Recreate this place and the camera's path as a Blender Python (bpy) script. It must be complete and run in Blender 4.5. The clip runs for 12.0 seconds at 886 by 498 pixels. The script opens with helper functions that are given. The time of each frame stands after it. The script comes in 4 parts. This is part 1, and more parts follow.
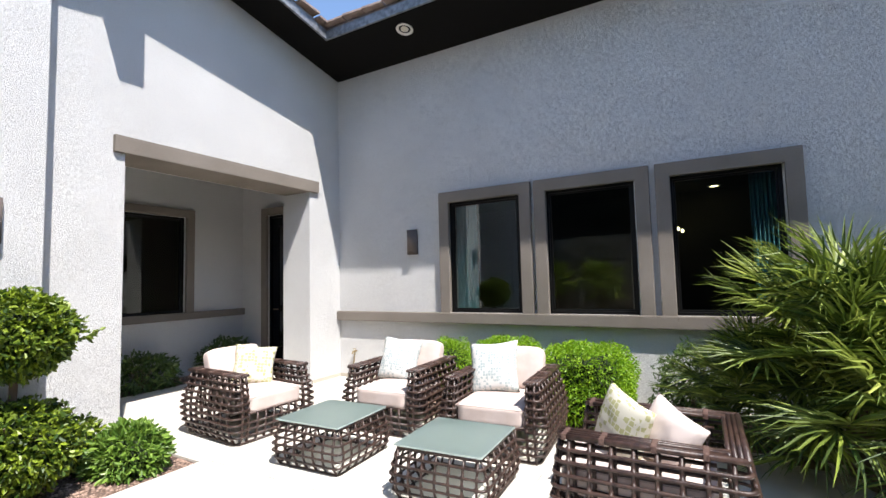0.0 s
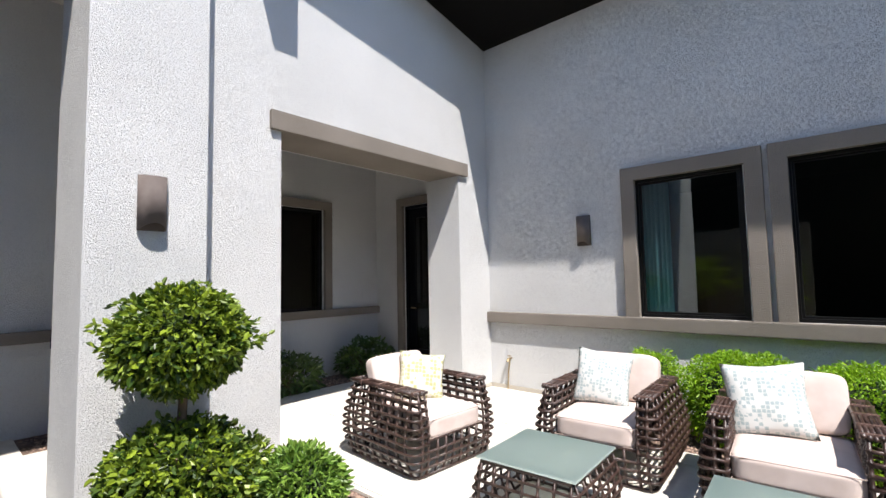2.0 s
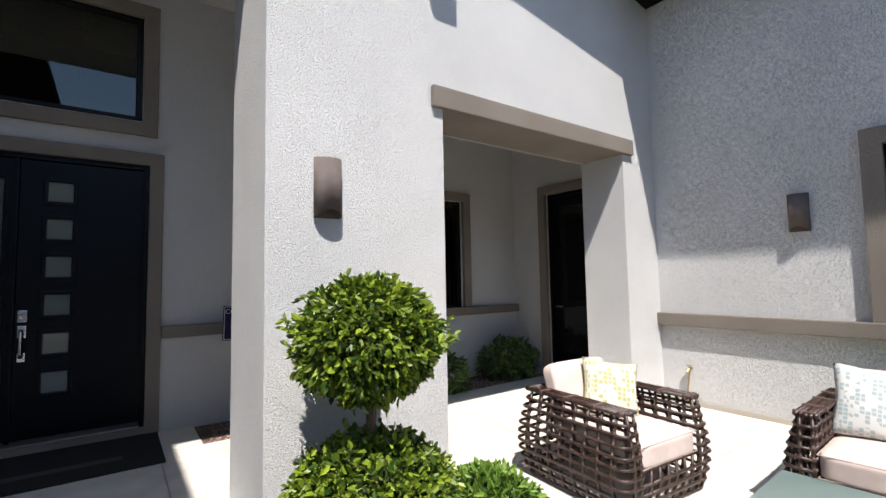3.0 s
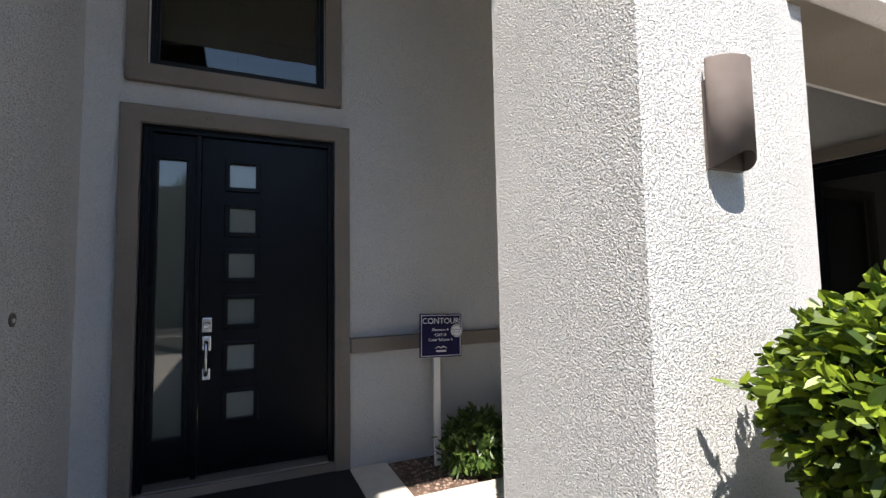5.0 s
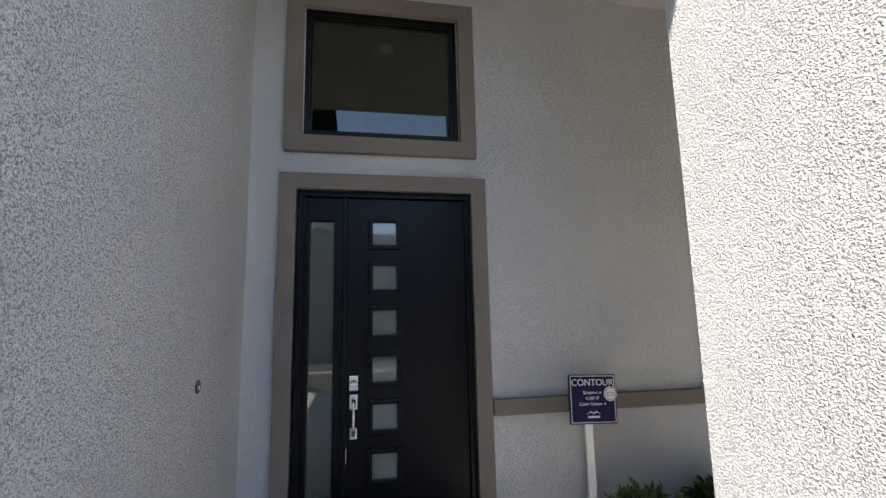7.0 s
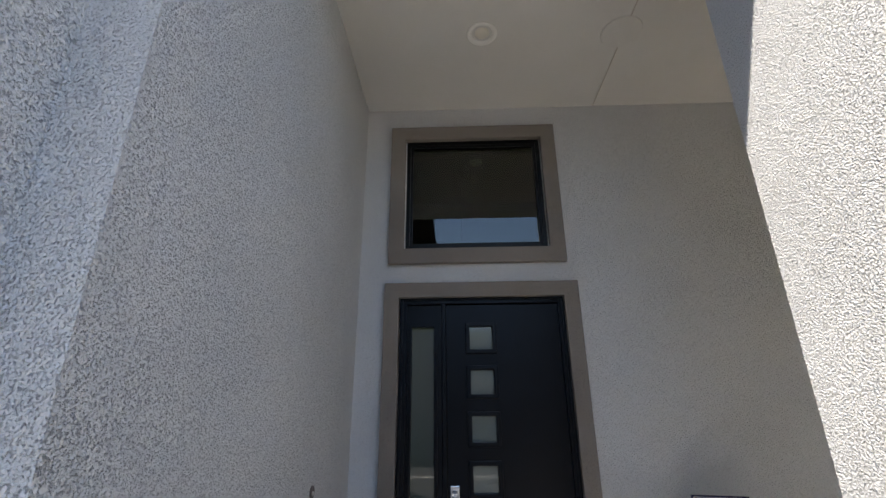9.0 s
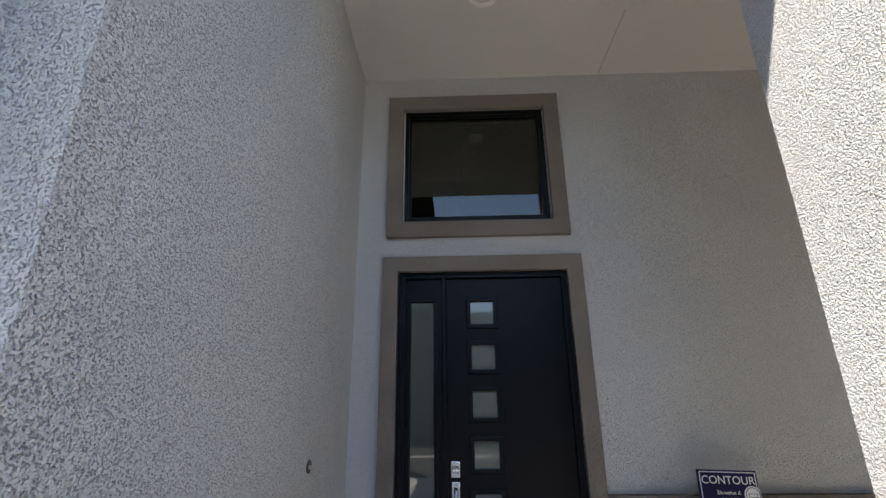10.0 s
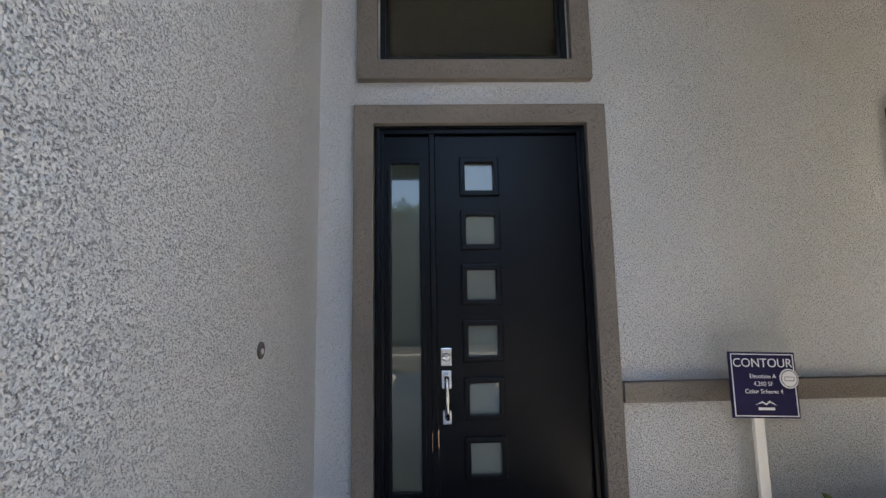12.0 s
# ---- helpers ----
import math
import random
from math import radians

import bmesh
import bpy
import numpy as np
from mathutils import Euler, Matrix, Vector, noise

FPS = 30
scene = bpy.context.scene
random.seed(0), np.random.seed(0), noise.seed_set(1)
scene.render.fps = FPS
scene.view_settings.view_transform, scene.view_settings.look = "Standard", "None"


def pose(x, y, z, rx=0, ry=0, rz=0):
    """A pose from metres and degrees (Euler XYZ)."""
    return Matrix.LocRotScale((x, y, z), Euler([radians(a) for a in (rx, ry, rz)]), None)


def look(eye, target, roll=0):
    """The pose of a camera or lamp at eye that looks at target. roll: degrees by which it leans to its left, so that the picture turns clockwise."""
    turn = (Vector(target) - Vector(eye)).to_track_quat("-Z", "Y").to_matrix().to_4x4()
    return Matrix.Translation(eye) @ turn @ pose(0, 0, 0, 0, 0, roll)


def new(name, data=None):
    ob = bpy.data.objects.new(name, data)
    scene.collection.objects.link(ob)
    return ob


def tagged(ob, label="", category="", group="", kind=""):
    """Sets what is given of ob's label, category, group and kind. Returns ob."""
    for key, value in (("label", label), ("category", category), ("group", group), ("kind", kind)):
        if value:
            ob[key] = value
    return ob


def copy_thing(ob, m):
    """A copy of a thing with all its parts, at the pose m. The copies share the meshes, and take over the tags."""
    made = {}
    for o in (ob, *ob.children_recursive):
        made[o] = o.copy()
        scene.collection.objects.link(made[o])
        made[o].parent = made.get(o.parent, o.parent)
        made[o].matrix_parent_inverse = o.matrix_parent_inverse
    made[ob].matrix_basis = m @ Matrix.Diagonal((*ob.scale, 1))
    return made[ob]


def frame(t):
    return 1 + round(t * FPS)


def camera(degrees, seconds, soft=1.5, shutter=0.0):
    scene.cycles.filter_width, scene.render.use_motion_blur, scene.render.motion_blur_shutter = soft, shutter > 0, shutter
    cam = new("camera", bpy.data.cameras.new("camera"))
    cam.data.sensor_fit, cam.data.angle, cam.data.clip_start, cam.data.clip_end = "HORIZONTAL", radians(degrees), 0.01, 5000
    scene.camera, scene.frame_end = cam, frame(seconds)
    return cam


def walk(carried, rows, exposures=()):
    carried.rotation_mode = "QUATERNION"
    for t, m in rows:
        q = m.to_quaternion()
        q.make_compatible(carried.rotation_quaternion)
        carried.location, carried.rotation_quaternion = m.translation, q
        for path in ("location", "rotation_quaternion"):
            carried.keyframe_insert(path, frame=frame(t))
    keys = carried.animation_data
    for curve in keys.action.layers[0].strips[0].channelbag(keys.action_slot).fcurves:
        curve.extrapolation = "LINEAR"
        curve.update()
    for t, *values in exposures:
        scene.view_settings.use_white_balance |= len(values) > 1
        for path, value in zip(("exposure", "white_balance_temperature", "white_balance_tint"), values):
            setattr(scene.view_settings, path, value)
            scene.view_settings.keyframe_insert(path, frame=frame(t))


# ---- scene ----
cam = camera(88.3, 12.0)
METRES, EYE, TILT, LEAN, TURN = 5.76, 1.44, 0.0, 0.0, 29.5
ROWS = [
    (0.0, 0.0, 0.0, 0.0, 0.1, 3.86, 1.44),
    (0.5, -0.0272, 0.0329, -0.0037, 0.61, 3.9, 1.4),
    (1.0, -0.0727, 0.072, -0.0002, 1.97, 3.86, 1.35),
    (1.5, -0.1156, 0.1102, -0.0028, 5.76, 3.83, 1.25),
    (2.0, -0.1698, 0.156, 0.0009, 11.71, 3.82, 1.15),
    (2.5, -0.2315, 0.1892, -0.0008, 18.19, 3.78, 1.09),
    (3.0, -0.2913, 0.2163, -0.0027, 24.8, 3.81, 1.05),
    (5.0, -0.5707, 0.2922, 0.003, 36.76, 4.03, 1.0),
    (5.5, -0.6357, 0.2959, 0.0071, 38.97, 4.26, 0.96),
    (6.0, -0.6629, 0.2939, 0.0201, 42.69, 4.67, 0.95),
    (6.5, -0.65, 0.2897, 0.0271, 45.3, 5.73, 0.98),
    (7.0, -0.626, 0.283, 0.0332, 50.0, 8.5, 1.2),
    (7.5, -0.6091, 0.2756, 0.0377, 57.68, 13.67, 1.08),
    (9.5, -0.5973, 0.269, 0.0424, 62.26, 20.56, 0.59),
    (10.0, -0.6181, 0.2793, 0.0338, 62.31, 18.32, 0.62),
    (10.5, -0.647, 0.2874, 0.0222, 61.84, 14.23, 0.76),
    (11.0, -0.6691, 0.2907, 0.0126, 60.84, 10.55, 0.95),
    (11.5, -0.6949, 0.3009, 0.0066, 59.62, 7.83, 1.01),
    (12.0, -0.7401, 0.3262, 0.0055, 59.09, 7.15, 0.99),
]
walk(cam, [(t, pose(0, 0, EYE, TILT, LEAN, TURN) @ pose(METRES * x, METRES * y, METRES * z, 90 + pitch, roll, yaw)) for t, x, y, z, yaw, pitch, roll in ROWS],
     [(0, 1.03, 6550, 11), (2.0, 0.91, 6550, 11), (3.0, 0.76, 6650, 11), (5.0, 1.15, 6850, 11), (5.5, 1.46, 6850, 11), (6.5, 1.8, 6850, 11), (7.5, 1.88, 6850, 11), (9.5, 1.58, 6850, 11), (10.5, 1.84, 7000, 11), (11.0, 2.01, 7100, 11), (12.0, 2.2, 7250, 11)])

# ---- light ----
SUN_TO = Vector((0.526, -0.278, 1.0)).normalized()
sun_data = bpy.data.lights.new("sun", "SUN")
sun_data.energy, sun_data.angle, sun_data.color = 4.5, radians(0.6), (1.0, 0.965, 0.92)
sun = new("sun", sun_data)
sun.matrix_world = look(SUN_TO * 30, (0, 0, 0))
world = bpy.data.worlds.new("sky")
scene.world = world
world.use_nodes = True
wn = world.node_tree.nodes
sky = wn.new("ShaderNodeTexSky")
sky.sky_type, sky.sun_disc = "NISHITA", False
sky.air_density, sky.dust_density, sky.ozone_density = 1.0, 0.3, 3.0
sky.sun_elevation, sky.sun_rotation = radians(59.2), radians(117.9)
world.node_tree.links.new(sky.outputs[0], wn["Background"].inputs[0])
wn["Background"].inputs[1].default_value = 0.14


# ---- materials ----
def material(name, base, rough=0.7, metal=0.0, spec=0.5):
    m = bpy.data.materials.new(name)
    m.use_nodes = True
    b = m.node_tree.nodes["Principled BSDF"]
    b.inputs["Base Color"].default_value = (*base, 1)
    b.inputs["Roughness"].default_value, b.inputs["Metallic"].default_value = rough, metal
    b.inputs["Specular IOR Level"].default_value = spec
    return m


def nd(m, kind, **values):
    n = m.node_tree.nodes.new(kind)
    for k, v in values.items():
        n.inputs[k].default_value = v
    return n


def wire(m, a, b):
    m.node_tree.links.new(a, b)


def where(m):
    return nd(m, "ShaderNodeTexCoord").outputs["Object"]


def mottle(m, dark, light, scale, detail=4.0, low=0.35, high=0.65, at=None):
    """Base colour that wanders between two tones."""
    n = nd(m, "ShaderNodeTexNoise", Scale=scale, Detail=detail)
    wire(m, at or where(m), n.inputs["Vector"])
    r = nd(m, "ShaderNodeValToRGB")
    r.color_ramp.elements[0].position, r.color_ramp.elements[1].position = low, high
    r.color_ramp.elements[0].color, r.color_ramp.elements[1].color = (*dark, 1), (*light, 1)
    wire(m, n.outputs["Fac"], r.inputs["Fac"])
    wire(m, r.outputs["Color"], m.node_tree.nodes["Principled BSDF"].inputs["Base Color"])
    return r


def relief(m, height, distance, strength=1.0):
    b = nd(m, "ShaderNodeBump", Distance=distance, Strength=strength)
    wire(m, height, b.inputs["Height"])
    wire(m, b.outputs["Normal"], m.node_tree.nodes["Principled BSDF"].inputs["Normal"])
    return b


def noisy(m, scale, distance, detail=3.0, strength=1.0):
    n = nd(m, "ShaderNodeTexNoise", Scale=scale, Detail=detail)
    wire(m, where(m), n.inputs["Vector"])
    return relief(m, n.outputs["Fac"], distance, strength)


def stucco_material(name, dark, light, lump=75.0, depth=0.006, pit_shade=0.72):
    m = material(name, light, 0.92, spec=0.2)
    at = where(m)
    mottle(m, dark, light, 1.3, 6.0, 0.3, 0.7, at)
    v = nd(m, "ShaderNodeTexVoronoi", Scale=lump * 1.25)
    v.feature = "SMOOTH_F1"
    v.inputs["Smoothness"].default_value = 0.6
    n = nd(m, "ShaderNodeTexNoise", Scale=lump * 1.15, Detail=3.0, Roughness=0.6)
    warp = nd(m, "ShaderNodeTexNoise", Scale=lump * 0.4, Detail=2.0)
    wire(m, at, warp.inputs["Vector"])
    add = nd(m, "ShaderNodeVectorMath")
    add.operation = "MULTIPLY_ADD"
    add.inputs[1].default_value = (0.02, 0.02, 0.02)
    wire(m, warp.outputs["Color"], add.inputs[0])
    wire(m, at, add.inputs[2])
    wire(m, add.outputs[0], v.inputs["Vector"])
    wire(m, at, n.inputs["Vector"])
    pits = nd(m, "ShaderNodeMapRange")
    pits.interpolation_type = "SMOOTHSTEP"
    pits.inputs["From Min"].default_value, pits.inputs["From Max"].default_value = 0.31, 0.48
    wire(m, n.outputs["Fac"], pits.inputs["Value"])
    mix = nd(m, "ShaderNodeMath")
    mix.operation = "MULTIPLY_ADD"
    mix.inputs[1].default_value = -0.42
    wire(m, v.outputs["Distance"], mix.inputs[0])
    wire(m, pits.outputs[0], mix.inputs[2])
    relief(m, mix.outputs[0], depth)
    # base colour darkens in the pits, in place of shade the bump cannot give
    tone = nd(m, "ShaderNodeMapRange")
    tone.inputs["To Min"].default_value = pit_shade
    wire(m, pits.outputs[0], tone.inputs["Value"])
    darkened = nd(m, "ShaderNodeVectorMath")
    darkened.operation = "SCALE"
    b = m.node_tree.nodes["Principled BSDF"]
    wire(m, b.inputs["Base Color"].links[0].from_socket, darkened.inputs[0])
    wire(m, tone.outputs[0], darkened.inputs["Scale"])
    wire(m, darkened.outputs[0], b.inputs["Base Color"])
    return m


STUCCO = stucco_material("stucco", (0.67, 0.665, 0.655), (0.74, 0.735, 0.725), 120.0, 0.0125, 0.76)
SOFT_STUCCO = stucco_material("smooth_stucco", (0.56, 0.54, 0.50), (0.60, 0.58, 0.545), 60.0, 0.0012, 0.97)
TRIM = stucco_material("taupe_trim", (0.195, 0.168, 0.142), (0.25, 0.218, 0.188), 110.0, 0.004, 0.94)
SOFFIT = material("dark_soffit", (0.007, 0.0065, 0.006), 0.85, spec=0.1)
noisy(SOFFIT, 60, 0.002)
CONCRETE = material("pale_concrete", (0.62, 0.585, 0.53), 0.8, spec=0.3)
mottle(CONCRETE, (0.57, 0.535, 0.475), (0.66, 0.62, 0.555), 5.0, 8.0)
noisy(CONCRETE, 180, 0.001)
JOINT = material("joint_sand", (0.42, 0.38, 0.32), 0.95)
noisy(JOINT, 90, 0.003)
EARTH = material("dry_ground", (0.30, 0.24, 0.19), 0.95)
mottle(EARTH, (0.24, 0.18, 0.14), (0.36, 0.29, 0.23), 3.0, 8.0)
noisy(EARTH, 40, 0.01)
SOIL = material("bed_soil", (0.11, 0.075, 0.055), 0.95)
mottle(SOIL, (0.07, 0.045, 0.035), (0.15, 0.10, 0.075), 9.0, 8.0)
noisy(SOIL, 60, 0.006)
STONE = material("bed_gravel", (0.32, 0.22, 0.17), 0.85)
gi = nd(STONE, "ShaderNodeNewGeometry")
gr = nd(STONE, "ShaderNodeValToRGB")
gr.color_ramp.elements[0].color, gr.color_ramp.elements[1].color = (0.09, 0.055, 0.04, 1), (0.38, 0.26, 0.20, 1)
wire(STONE, gi.outputs["Random Per Island"], gr.inputs["Fac"])
wire(STONE, gr.outputs["Color"], STONE.node_tree.nodes["Principled BSDF"].inputs["Base Color"])
# colour of the dark ground added beside the patio
DARK_GROUND = material("dark_ground", (0.045, 0.045, 0.047), 0.9)
mottle(DARK_GROUND, (0.035, 0.035, 0.037), (0.06, 0.06, 0.06), 8.0, 8.0)
noisy(DARK_GROUND, 150, 0.003)
BLACK_FRAME = material("black_frame", (0.003, 0.003, 0.003), 0.45, spec=0.25)
noisy(BLACK_FRAME, 120, 0.0006)
DOOR = material("navy_black_door", (0.0016, 0.0026, 0.005), 0.33, spec=0.15)
mottle(DOOR, (0.0012, 0.002, 0.004), (0.002, 0.0032, 0.006), 6.0, 5.0)
noisy(DOOR, 14, 0.0012)
CHROME = material("chrome", (0.55, 0.56, 0.58), 0.16, 1.0)
STEEL = material("brushed_threshold", (0.45, 0.45, 0.45), 0.4, 1.0)
BRONZE = material("bronze_metal", (0.13, 0.105, 0.095), 0.72, 0.0, 0.25)
mottle(BRONZE, (0.115, 0.092, 0.083), (0.145, 0.118, 0.107), 9.0)
WHITE_METAL = material("white_trim_ring", (0.72, 0.70, 0.65), 0.4)
noisy(WHITE_METAL, 50, 0.0005)
LENS = material("lamp_lens", (0.62, 0.58, 0.48), 0.35)
ROOF = material("roof_tile", (0.26, 0.19, 0.155), 0.85)
mottle(ROOF, (0.20, 0.14, 0.115), (0.33, 0.25, 0.21), 6.0, 6.0)
noisy(ROOF, 80, 0.003)
FASCIA = material("grey_metal_edge", (0.20, 0.205, 0.215), 0.5, 0.4)
mottle(FASCIA, (0.14, 0.145, 0.155), (0.28, 0.285, 0.30), 14.0)
RATTAN = material("brown_rattan", (0.045, 0.026, 0.020), 0.38)
mottle(RATTAN, (0.020, 0.010, 0.008), (0.065, 0.036, 0.027), 30.0, 4.0)
noisy(RATTAN, 160, 0.0015)
BINDING = material("rattan_binding", (0.10, 0.058, 0.045), 0.5)
mottle(BINDING, (0.07, 0.038, 0.03), (0.14, 0.085, 0.068), 60.0)
CUSHION = material("cream_pink_cushion", (0.72, 0.60, 0.54), 0.95, spec=0.1)
mottle(CUSHION, (0.56, 0.46, 0.415), (0.62, 0.52, 0.475), 9.0)
noisy(CUSHION, 420, 0.0008)
PIPING = material("cushion_piping", (0.42, 0.33, 0.29), 0.9)
BARK = material("bark", (0.13, 0.09, 0.06), 0.9)
noisy(BARK, 70, 0.006)
BRASS = material("tarnished_brass", (0.34, 0.26, 0.15), 0.4, 0.8)
MAT = material("black_doormat", (0.014, 0.013, 0.013), 0.95)
noisy(MAT, 300, 0.003)
MAT_TEXT = material("doormat_lettering", (0.055, 0.052, 0.05), 0.9)
SIGN = material("navy_sign", (0.016, 0.014, 0.060), 0.6, spec=0.15)
mottle(SIGN, (0.014, 0.012, 0.054), (0.018, 0.016, 0.066), 8.0)
SIGN_INK = material("white_sign_lettering", (0.78, 0.78, 0.80), 0.6)
POST = material("white_post_paint", (0.78, 0.77, 0.74), 0.55)
noisy(POST, 40, 0.0015)
CURTAIN = material("teal_curtain", (0.30, 0.62, 0.68), 0.9)
# near-black base colour puts the gloom of the unlit rooms into their surfaces
ROOM = material("dim_room_tone", (0.05, 0.046, 0.036), 0.9)
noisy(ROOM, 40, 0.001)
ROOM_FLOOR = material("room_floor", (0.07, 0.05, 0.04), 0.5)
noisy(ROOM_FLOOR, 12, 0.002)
FAR_WALL = material("far_house_paint", (0.50, 0.46, 0.40), 0.9)
mottle(FAR_WALL, (0.46, 0.42, 0.36), (0.54, 0.50, 0.44), 0.6, 6.0)
GLOW = material("warm_bulb", (1, 0.8, 0.5), 0.5)
GLOW.node_tree.nodes["Principled BSDF"].inputs["Emission Color"].default_value = (1.0, 0.72, 0.38, 1)
GLOW.node_tree.nodes["Principled BSDF"].inputs["Emission Strength"].default_value = 6.0


def leaf_material(name, dark, light, rough=0.38, through_light=0.25):
    m = material(name, light, rough)
    g = nd(m, "ShaderNodeNewGeometry")
    r = nd(m, "ShaderNodeValToRGB")
    r.color_ramp.elements[0].color, r.color_ramp.elements[1].color = (*dark, 1), (*light, 1)
    r.color_ramp.elements.new(0.5).color = (*[a * 0.65 + b * 0.35 for a, b in zip(dark, light)], 1)
    wire(m, g.outputs["Random Per Island"], r.inputs["Fac"])
    b = m.node_tree.nodes["Principled BSDF"]
    wire(m, r.outputs["Color"], b.inputs["Base Color"])
    t = nd(m, "ShaderNodeBsdfTranslucent")
    wire(m, r.outputs["Color"], t.inputs["Color"])
    mix = nd(m, "ShaderNodeMixShader", Fac=through_light)
    wire(m, b.outputs[0], mix.inputs[1])
    wire(m, t.outputs[0], mix.inputs[2])
    wire(m, mix.outputs[0], m.node_tree.nodes["Material Output"].inputs["Surface"])
    return m


PRIVET = leaf_material("topiary_leaf", (0.020, 0.055, 0.006), (0.29, 0.38, 0.030), 0.44)
PITTO = leaf_material("low_shrub_leaf", (0.07, 0.15, 0.02), (0.24, 0.37, 0.06), 0.42)
HEDGE = leaf_material("bright_hedge_leaf", (0.13, 0.28, 0.008), (0.36, 0.55, 0.025), 0.5, 0.4)
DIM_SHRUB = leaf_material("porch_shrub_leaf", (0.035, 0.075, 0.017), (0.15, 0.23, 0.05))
# near-black green carries the shade deep among the leaves
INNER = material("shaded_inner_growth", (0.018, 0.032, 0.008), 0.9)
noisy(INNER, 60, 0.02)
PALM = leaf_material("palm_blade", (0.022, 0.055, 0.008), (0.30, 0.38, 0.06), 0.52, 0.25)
# lighter, yellower copy of the blade colour, with the sunlit look painted in
PALM_SUNLIT = leaf_material("palm_sunny_blade", (0.16, 0.23, 0.03), (0.46, 0.50, 0.11), 0.52, 0.3)


def glass_material(name, tint, rough=0.0, ior=1.52):
    """Dark tinted glazing: a clear mirror coat over a tinted see-through sheet."""
    m = bpy.data.materials.new(name)
    m.use_nodes = True
    m.node_tree.nodes.remove(m.node_tree.nodes["Principled BSDF"])
    seen = nd(m, "ShaderNodeBsdfTransparent", Color=(*tint, 1))
    gloss = nd(m, "ShaderNodeBsdfGlossy", Roughness=rough, Color=(1, 1, 1, 1))
    fres = nd(m, "ShaderNodeFresnel", IOR=ior)
    mix = nd(m, "ShaderNodeMixShader")
    wire(m, fres.outputs[0], mix.inputs[0])
    wire(m, seen.outputs[0], mix.inputs[1])
    wire(m, gloss.outputs[0], mix.inputs[2])
    wire(m, mix.outputs[0], m.node_tree.nodes["Material Output"].inputs["Surface"])
    return m


GLASS = glass_material("window_glass", (0.66, 0.76, 0.75), 0.0, 1.75)
DARK_PANE = material("dark_door_pane", (0.006, 0.007, 0.0065), 0.03, spec=0.6)
COATED = glass_material("coated_transom_glass", (0.34, 0.38, 0.28), 0.0, 1.62)
TABLE_GLASS = material("frosted_teal_glass", (0.33, 0.47, 0.45), 0.14)
mottle(TABLE_GLASS, (0.29, 0.40, 0.39), (0.35, 0.46, 0.45), 3.0, 5.0)
glow_through = nd(TABLE_GLASS, "ShaderNodeBsdfTranslucent", Color=(0.72, 0.75, 0.72, 1))
glass_mix = nd(TABLE_GLASS, "ShaderNodeMixShader", Fac=0.72)
wire(TABLE_GLASS, TABLE_GLASS.node_tree.nodes["Principled BSDF"].outputs[0], glass_mix.inputs[1])
wire(TABLE_GLASS, glow_through.outputs[0], glass_mix.inputs[2])
wire(TABLE_GLASS, glass_mix.outputs[0], TABLE_GLASS.node_tree.nodes["Material Output"].inputs["Surface"])
SIDE_GLASS = material("dim_sidelight_glass", (0.050, 0.060, 0.046), 0.03, spec=0.9)
FROSTED = material("frosted_door_glass", (0.13, 0.15, 0.13), 0.04, spec=0.9)


# ---- building blocks ----
def part(name, bm, mat, parent=None, label="", smooth=False, bevel=0.0, segments=2):
    if bevel:
        bmesh.ops.bevel(bm, geom=list(bm.edges), offset=bevel, segments=segments, profile=0.7, affect="EDGES", clamp_overlap=True)
    me = bpy.data.meshes.new(name)
    bm.to_mesh(me)
    bm.free()
    me.materials.append(mat)
    if smooth:
        me.shade_smooth()
    ob = new(name, me)
    if parent:
        ob.parent = parent
    if label:
        ob["label"] = label
    return ob


def raw(name, verts, faces, mat, parent=None, label="", smooth=False):
    me = bpy.data.meshes.new(name)
    me.from_pydata([tuple(v) for v in verts], [], [tuple(f) for f in faces])
    me.materials.append(mat)
    if smooth:
        me.shade_smooth()
    ob = new(name, me)
    if parent:
        ob.parent = parent
    if label:
        ob["label"] = label
    return ob


def share(name, me, parent, m):
    ob = new(name, me)
    ob.parent = parent
    ob.matrix_local = m
    return ob


def thing(name, m, label, category, group=""):
    ob = new(name)
    ob.empty_display_size = 0.1
    ob.matrix_world = m
    return tagged(ob, label, category, group)


def box(x0, y0, z0, x1, y1, z1, bm=None):
    bm = bm or bmesh.new()
    v = [bm.verts.new((x, y, z)) for z in (z0, z1) for x, y in ((x0, y0), (x1, y0), (x1, y1), (x0, y1))]
    for f in ((3, 2, 1, 0), (4, 5, 6, 7), (0, 1, 5, 4), (1, 2, 6, 5), (2, 3, 7, 6), (3, 0, 4, 7)):
        bm.faces.new([v[i] for i in f])
    return bm


def prism(points, axis, a, b, bm=None):
    """A polygon in the plane across an axis ('x': points are y, z; 'y': x, z; 'z': x, y), drawn out from a to b."""
    bm = bm or bmesh.new()
    put = {"x": lambda p, t: (t, p[0], p[1]), "y": lambda p, t: (p[0], t, p[1]), "z": lambda p, t: (p[0], p[1], t)}[axis]
    lo, hi = [bm.verts.new(put(p, a)) for p in points], [bm.verts.new(put(p, b)) for p in points]
    n = len(points)
    bm.faces.new(lo[::-1]), bm.faces.new(hi)
    for i in range(n):
        bm.faces.new((lo[i], lo[(i + 1) % n], hi[(i + 1) % n], hi[i]))
    bmesh.ops.recalc_face_normals(bm, faces=list(bm.faces))
    return bm


